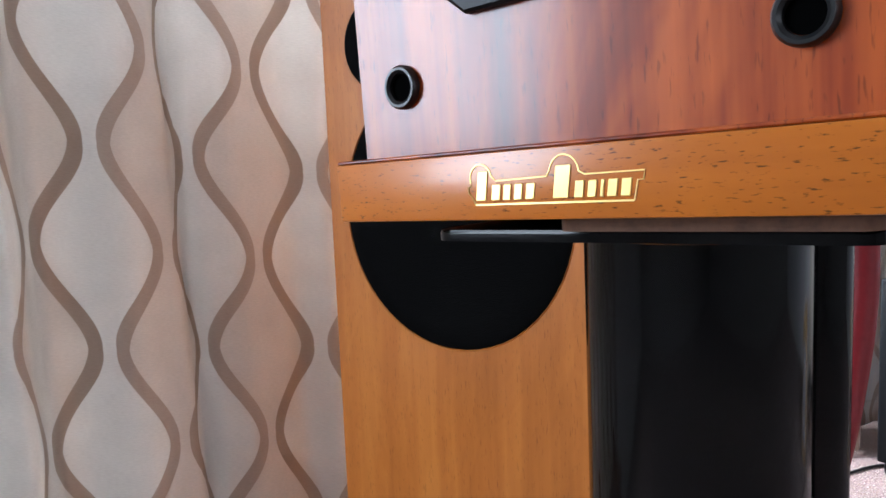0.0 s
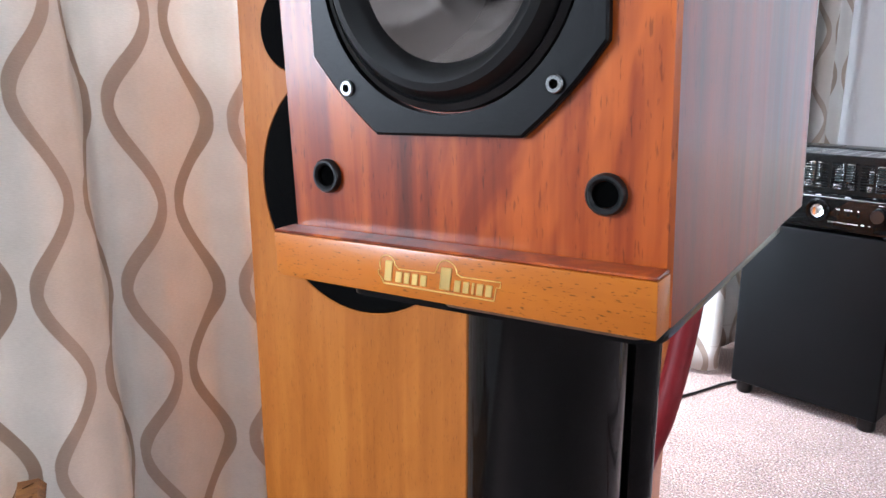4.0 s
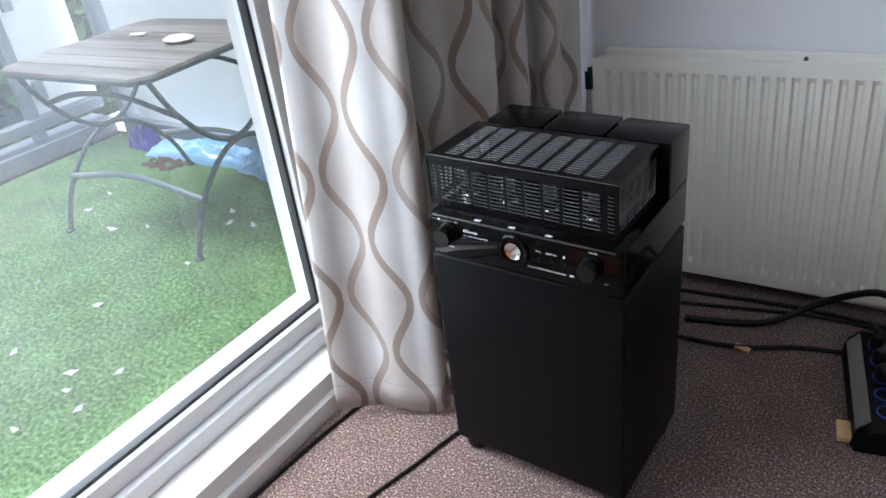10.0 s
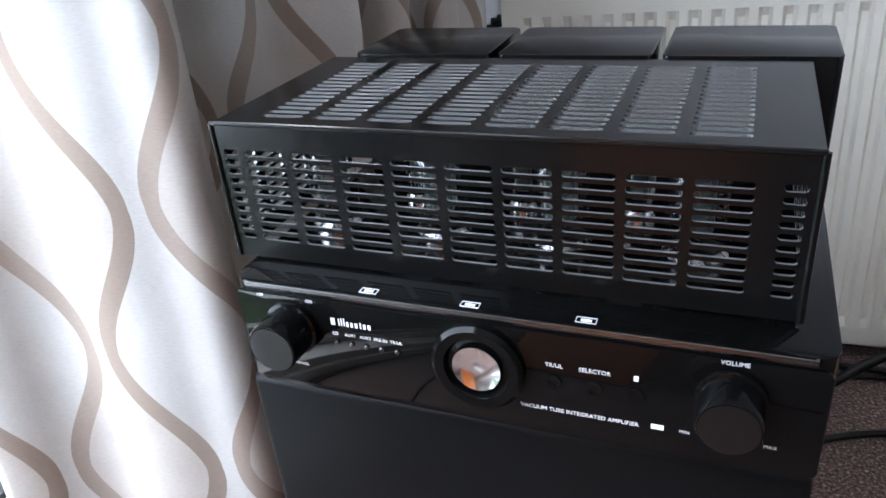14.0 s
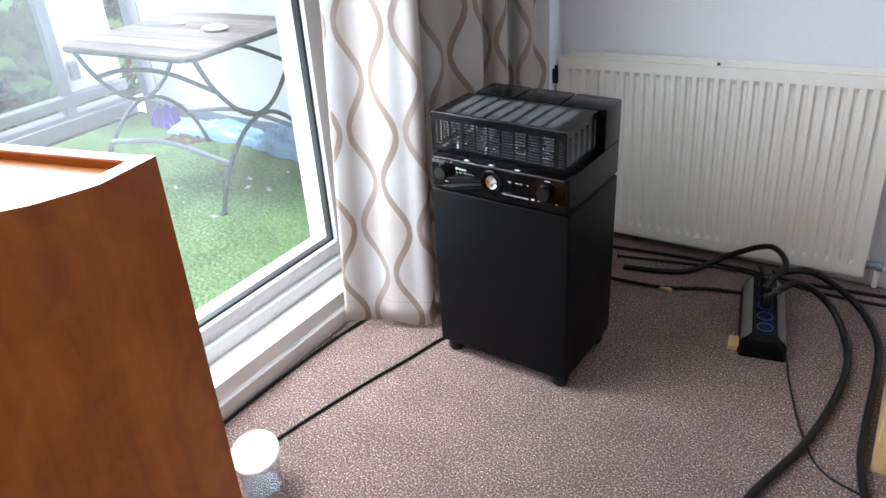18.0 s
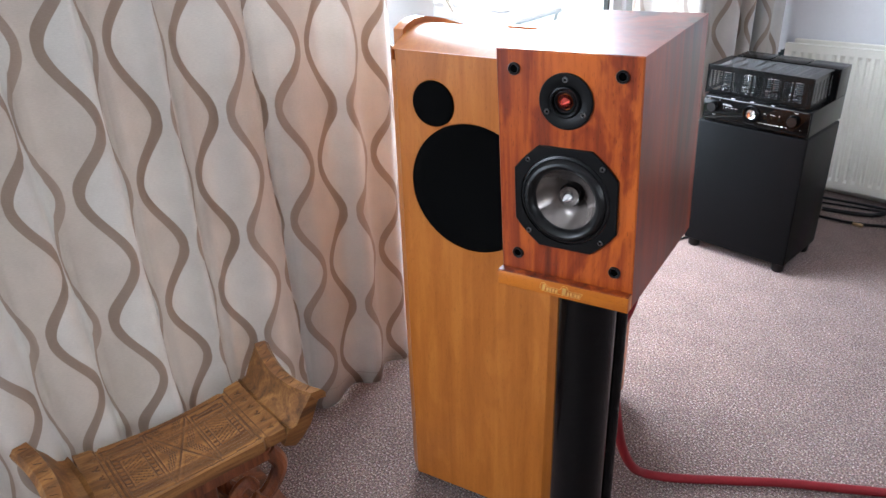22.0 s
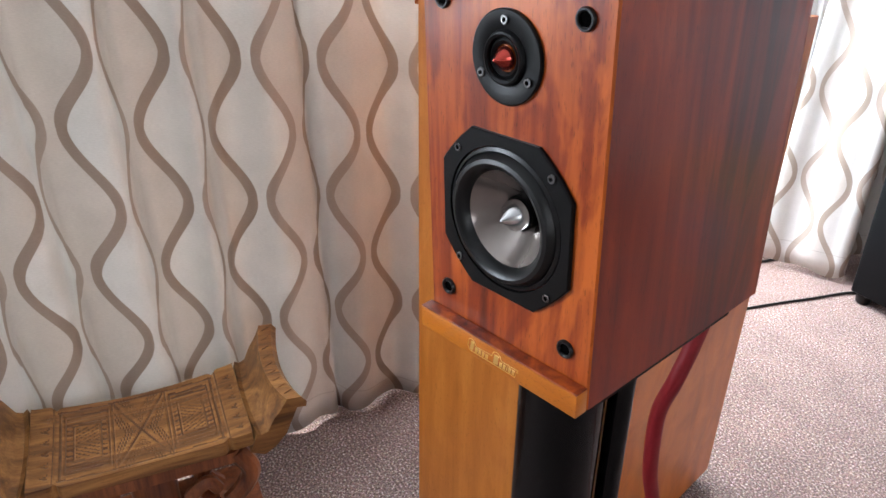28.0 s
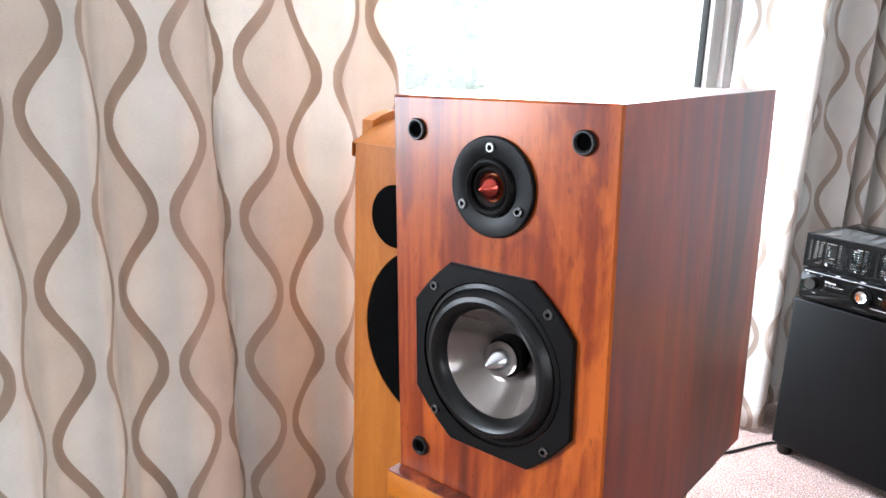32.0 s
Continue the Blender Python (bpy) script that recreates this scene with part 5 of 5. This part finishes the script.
# ---- floor things ----
def power_strip():
    t = thing("power_strip", pose(0.142, 2.79, 0.0, 0, 0, 11), "black and silver power strip with blue sockets", "power strip")
    sec = [(-0.066, 0.0), (0.066, 0.0), (0.060, 0.040), (0.034, 0.070), (-0.034, 0.070), (-0.060, 0.040)]
    bm = B()
    ring_sheet(bm, [[(x, y, z) for x, z in sec] for y in (-0.155, 0.175)])
    part("housing", bm, M_BLACK_SATIN, t, "black plastic housing", 20)
    for s in (-1, 1):
        bm = B()
        ring_sheet(bm, [[(s * 0.0615, y, 0.041), (s * 0.0355, y, 0.0715), (s * 0.0345, y, 0.0700), (s * 0.0600, y, 0.0395)] for y in (-0.150, 0.172)])
        part("side_plate", bm, M_ALU, t, "brushed silver side plate", 20)
    for y, sc in ((-0.155, -1), (0.175, 1)):
        bm = B()
        outline = [(x, z) for x, z in sec]
        a = [bm.verts.new((x * 1.03, y, max(0.0, z * 1.03))) for x, z in outline]
        b = [bm.verts.new((x * 0.9, y + sc * 0.022, max(0.002, z * 0.9))) for x, z in outline]
        for k in range(6):
            bm.faces.new((a[k], a[(k + 1) % 6], b[(k + 1) % 6], b[k]))
        bm.faces.new(b)
        part("end_cap", bm, M_BLACK_SATIN, t, "rounded black end cap", 60)
    for k in range(5):
        y = -0.115 + 0.060 * k
        m = pose(0, y, 0.070, 0, 0, 45)
        s = part("socket", lathe(B(), [(0.0225, 0), (0.0225, 0.003), (0.0205, 0.004), (0.0190, -0.006), (0, -0.006)], 28, m), M_BLUE, t, "round blue socket")
        for dx in (-0.0095, 0.0095):
            part("pin_hole", lathe(B(), [(0.0026, -0.0055), (0, -0.0055)], 10, m @ pose(dx, 0, 0)), M_HOLE_SHADE, s)
    return t


power_strip()


def plug(x, y, rz, label="black moulded mains plug in the power strip"):
    t = thing("mains_plug", pose(x, y, 0.074, 0, 0, rz), label, "plug", "plugs in the power strip")
    part("body", lathe(B(), [(0.018, 0), (0.020, 0.006), (0.019, 0.026), (0.013, 0.036), (0, 0.038)], 20), M_RUBBER, t)
    part("strain_relief", tube(B(), smooth_path([(0, 0, 0.030), (0.012, 0.01, 0.045), (0.03, 0.02, 0.052)], 5), lambda f: 0.009 - 0.003 * f, 10), M_RUBBER, t)
    return t


plug(0.131, 2.848, 30), plug(0.119, 2.907, 110), plug(0.142, 2.79, -20)
bm = box(B(), -0.018, 0.018, -0.03, 0.03, 0.0, 0.014, 0.003, 2)
solid("wood_offcut", bm, M_BIRCH, "small pale wooden offcut on the carpet", "wood", pose(0.092, 2.655, 0.0, 0, 0, 10))
bm = box(B(), -0.022, 0.022, -0.010, 0.010, 0.0, 0.012, 0.003, 2)
solid("wood_offcut", bm, M_BIRCH, "small pale wooden offcut on the carpet", "wood", pose(-0.18, 2.86, 0.0, 0, 0, -15))

cable("mains_cable", [(0.135, 2.865, 0.118), (0.165, 2.93, 0.150), (0.10, 3.02, 0.155), (-0.02, 3.04, 0.085), (-0.13, 3.00, 0.018), (-0.22, 2.96, 0.011), (-0.35, 2.93, 0.010)], 0.0095, M_CABLE, "thick black mains cable looping from the power strip")
cable("mains_cable", [(0.155, 2.80, 0.118), (0.22, 2.86, 0.135), (0.31, 2.87, 0.075), (0.375, 2.78, 0.014), (0.388, 2.60, 0.012), (0.345, 2.32, 0.012), (0.255, 2.04, 0.012), (0.27, 1.90, 0.012), (0.42, 1.74, 0.012), (1.0, 1.6, 0.012)], 0.0105, M_CABLE, "thick black mains cable across the carpet")
cable("mains_cable", [(0.135, 2.92, 0.118), (0.24, 2.99, 0.11), (0.37, 3.00, 0.03), (0.448, 2.85, 0.012), (0.462, 2.66, 0.012), (0.460, 2.46, 0.012), (0.466, 2.28, 0.012), (0.51, 2.13, 0.012), (0.65, 1.96, 0.012), (1.1, 1.6, 0.012)], 0.0105, M_CABLE, "thick black mains cable beside the pale wooden box")
cable("thin_cable", [(0.20, 2.70, 0.004), (0.235, 2.652, 0.004), (0.262, 2.55, 0.004), (0.287, 2.466, 0.004), (0.330, 2.34, 0.004), (0.390, 2.235, 0.004), (0.504, 2.19, 0.004), (0.7, 2.12, 0.004), (1.0, 2.1, 0.004)], 0.0028, M_CABLE, "thin black wire on the carpet")
cable("floor_cable", [(0.10, 2.95, 0.008), (-0.05, 2.92, 0.008), (-0.2, 2.86, 0.008), (-0.4, 2.84, 0.008)], 0.006, M_CABLE, "black cable on the carpet behind the subwoofer")
cable("floor_cable", [(0.5, 3.12, 0.008), (0.2, 3.09, 0.009), (-0.1, 3.10, 0.008), (-0.5, 3.05, 0.008)], 0.006, M_CABLE, "black cable lying along the skirting")
cable("floor_cable", [(0.46, 3.06, 0.008), (0.25, 3.05, 0.009), (0.0, 3.08, 0.008), (-0.4, 3.0, 0.008)], 0.005, M_CABLE, "black cable lying along the skirting")
cable("wall_cable", [(-0.63, 2.32, 0.006), (-0.69, 2.285, 0.006), (-0.735, 2.13, 0.005), (-0.782, 1.968, 0.005), (-0.843, 1.702, 0.005), (-0.88, 1.45, 0.005), (-0.90, 1.1, 0.005)], 0.0042, M_CABLE, "thin black cable on the carpet from the subwoofer")
cable("sill_cable", [(-0.955, 2.33, 0.006), (-0.985, 2.22, 0.006), (-1.008, 2.03, 0.006), (-1.020, 1.75, 0.006), (-1.02, 1.3, 0.006), (-1.02, 0.9, 0.006)], 0.0045, M_CABLE, "black cable run along the foot of the sill")


def wooden_box():
    t = thing("wooden_cabinet_speaker", pose(0.485, 2.292, 0.0), "pale birch veneered box with a grey front panel", "loudspeaker")
    W, D, H = 0.30, 0.39, 0.40
    part("cabinet", box(B(), 0, W, 0, D, 0.0, H, 0.002, 2), M_BIRCH, t)
    part("front_panel", box(B(), 0.045, W - 0.045, -0.006, -0.0005, 0.05, H - 0.055, 0.002), M_GREYPANEL, t, "pale grey cloth panel")
    return t


wooden_box()


def plastic_cup():
    m = pose(-0.765, 1.550, 0.0, 0, 0, 0) @ Matrix.Scale(1.14, 4)
    t = thing("plastic_cup", m, "clear plastic tub with a translucent lid on the carpet", "cup")
    part("tub", lathe(B(), [(0, 0.002), (0.036, 0.002), (0.040, 0.004), (0.048, 0.095), (0.046, 0.095), (0.038, 0.006), (0, 0.005)], 32), M_CLEAR, t)
    part("lid", lathe(B(), [(0.0505, 0.090), (0.0515, 0.099), (0.048, 0.102), (0.042, 0.100), (0.020, 0.100), (0.016, 0.1015), (0, 0.1015)], 32), M_LID, t, "frosted plastic lid", m=pose(0, 0, 0.098, 16, 10, 0) @ pose(0, 0, -0.096))
    return t


M_CLEAR = glass("clear_plastic", (0.93, 0.94, 0.95), 0.1)
M_LID = painted("frosted_plastic", (0.72, 0.73, 0.75), 0.35, vary=0.06)
plastic_cup()


# ---- carved stool ----
def stool():
    t = thing("carved_stool", pose(-0.808, 0.058, 0.0, 0, 0, -6.7) @ Matrix.Diagonal((0.92, 0.955, 1, 1)), "carved dark wooden stool with upturned ends", "stool")
    L, W = 0.275, 0.135
    n = 30

    def rise(y):
        a = abs(y) / L
        return 0.306 + 0.020 * a ** 2 + (0.070 * max(0, (a - 0.72) / 0.28) ** 1.6)

    def carve(x, y):
        """Depth, 0 to 1, of the chip carving."""
        u, v = abs(x), abs(y)
        if v > 0.155:
            c = (x + 0.5) % 0.036 - 0.018
            return 1.0 if 0.170 < v < 0.192 and abs(abs(c) - (v - 0.181) * (1 if y > 0 else -1) * 0.6) < 0.0030 and u < 0.11 else 0.7 if abs(v - 0.163) < 0.0022 else 0.0
        if u > 0.112:
            return 0.0
        if abs(u - 0.108) < 0.0022 or abs(v - 0.150) < 0.0022 or abs(v - 0.053) < 0.0022:
            return 0.9
        if v < 0.050:
            q = u / 0.104 - v / 0.050
            if abs(q) < 0.055:
                return 1.0
            return 1.0 if 0.22 < abs(q) < 0.62 and (abs(q) * 9 + u * 40) % 1.0 < 0.45 else 0.0
        q = max(u / 0.104, abs(v - 0.1015) / 0.0465)
        if 0.83 < q < 0.90 or 0.52 < q < 0.58:
            return 1.0
        if 0.60 < q < 0.80:
            return 0.9 if (x * 62) % 1.0 < 0.42 else 0.0
        return 0.8 if q < 0.46 and (abs(x) * 90 + v * 60) % 1.0 < 0.3 else 0.0

    bm = B()
    nx, ny, E = 84, 150, 0.205
    top = []
    for k in range(ny + 1):
        y = -E + 2 * E * k / ny
        w = (W - 0.010) * (1.0 - 0.05 * math.cos(math.pi * y / L)) - 0.010 * math.exp(-((abs(y) - 0.158) / 0.006) ** 2)
        row = []
        for q in range(nx + 1):
            x = -w + 2 * w * q / nx
            band = 0.004 * (1 if abs(y) > 0.160 else 0)
            row.append(bm.verts.new((x, y, rise(y) - 0.006 + 0.004 * (x / w) ** 2 + band - 0.0020 * carve(x, y))))
        top.append(row)
    lows = [[bm.verts.new((r[q].co.x, r[q].co.y, r[q].co.z - 0.030)) for q in (0, nx)] for r in top]
    for k in range(ny):
        for q in range(nx):
            a, b, c, d = top[k][q], top[k][q + 1], top[k + 1][q + 1], top[k + 1][q]
            fc = bm.faces.new((a, b, c, d))
            mid = (a.co + c.co) / 2
            fc.material_index = 1 if carve(mid.x, mid.y) > 0.5 else 0
        bm.faces.new((lows[k][0], top[k][0], top[k + 1][0], lows[k + 1][0]))
        bm.faces.new((top[k][nx], lows[k][1], lows[k + 1][1], top[k + 1][nx]))
        bm.faces.new((lows[k][1], lows[k][0], lows[k + 1][0], lows[k + 1][1]))
    seat = part("seat", bm, M_CARVED, t, "dished seat with chip-carved panels", 30)
    seat.data.materials.append(M_CARVING_DARK)
    # upturned flaring ends, each with a carved rim
    inner = ((0.198, 0.272), (0.204, 0.318), (0.214, 0.312), (0.226, 0.317), (0.238, 0.332), (0.248, 0.350), (0.256, 0.372))
    outer = ((0.284, 0.366), (0.280, 0.335), (0.268, 0.300), (0.250, 0.272), (0.230, 0.258))
    for s in (-1, 1):
        bm = B()
        rings = []
        for q in range(15):
            f = q / 14 * 2 - 1
            rings.append([((W - 0.004 + 0.16 * max(0, z - 0.28)) * f, s * (y + 0.020 * f * f * (z - 0.28) / 0.09), z + (0.014 * f * f if z > 0.33 else 0.0)) for y, z in inner + outer])
        rows = ring_sheet(bm, rings)
        bm.faces.new(rows[0][::-1])
        bm.faces.new(rows[-1])
        board = part("end_board", bm, M_CARVED, t, "upturned flaring end", 40)
        bm = B()
        rings = []
        for q in range(29):
            f = q / 28 * 2 - 1
            w = W + 0.012
            y, z = 0.256 + 0.020 * f * f, 0.372 + 0.014 * f * f
            rings.append([(w * f, s * (y - 0.001), z - 0.003), (w * f, s * (y + 0.001), z + 0.004), (w * f, s * (y + 0.030), z + 0.001), (w * f, s * (y + 0.040), z - 0.012), (w * f, s * (y + 0.038), z - 0.024), (w * f, s * (y + 0.012), z - 0.020)])
        rows = ring_sheet(bm, rings)
        bm.faces.new(rows[0][::-1])
        bm.faces.new(rows[-1])
        part("rim", bm, M_CARVED, board, "worn golden rim", 40)
        bm = B()
        for q in range(18):
            f = (q + 0.5) / 18 * 2 - 1
            x, y, z = (W + 0.004) * f, 0.271 + 0.020 * f * f, 0.3732 + 0.014 * f * f
            d = 0.008 if q % 2 else -0.008
            tube(bm, [Vector((x - 0.005, s * (y - d), z - d * 0.2 - 0.0004)), Vector((x + 0.005, s * (y + d), z + d * -0.2 + 0.0004))], 0.0012, 5)
        part("rim_carving", bm, M_CARVING_DARK, board, "dark zigzag chips")
    part("apron", prism(B(), rrect(0.21, 0.37, 0.03), 0.236, 0.262), M_CARVED_RED, t)
    # legs: scrolled brackets on a base board
    for s in (-1, 1):
        for x in (-0.085, 0.085):
            pts = [(x, s * 0.17, 0.255), (x, s * 0.195, 0.19), (x, s * 0.15, 0.13), (x, s * 0.09, 0.12), (x, s * 0.07, 0.165), (x, s * 0.105, 0.19), (x, s * 0.125, 0.165)]
            part("scroll", tube(B(), smooth_path(pts, 6), lambda f: 0.022 - 0.008 * f, 10), M_CARVED_RED, t, "reddish carved scroll")
            part("leg", tube(B(), smooth_path([(x, s * 0.14, 0.135), (x, s * 0.10, 0.08), (x, s * 0.13, 0.03)], 5), 0.022, 10), M_CARVED_RED, t)
    part("central_post", prism(B(), rrect(0.12, 0.09, 0.02), 0.03, 0.268), M_CARVED_RED, t)
    part("foot_board", box(B(), -0.135, 0.135, -0.22, 0.22, 0.0, 0.032, 0.006, 2), M_CARVED_RED, t)
    return t


stool()
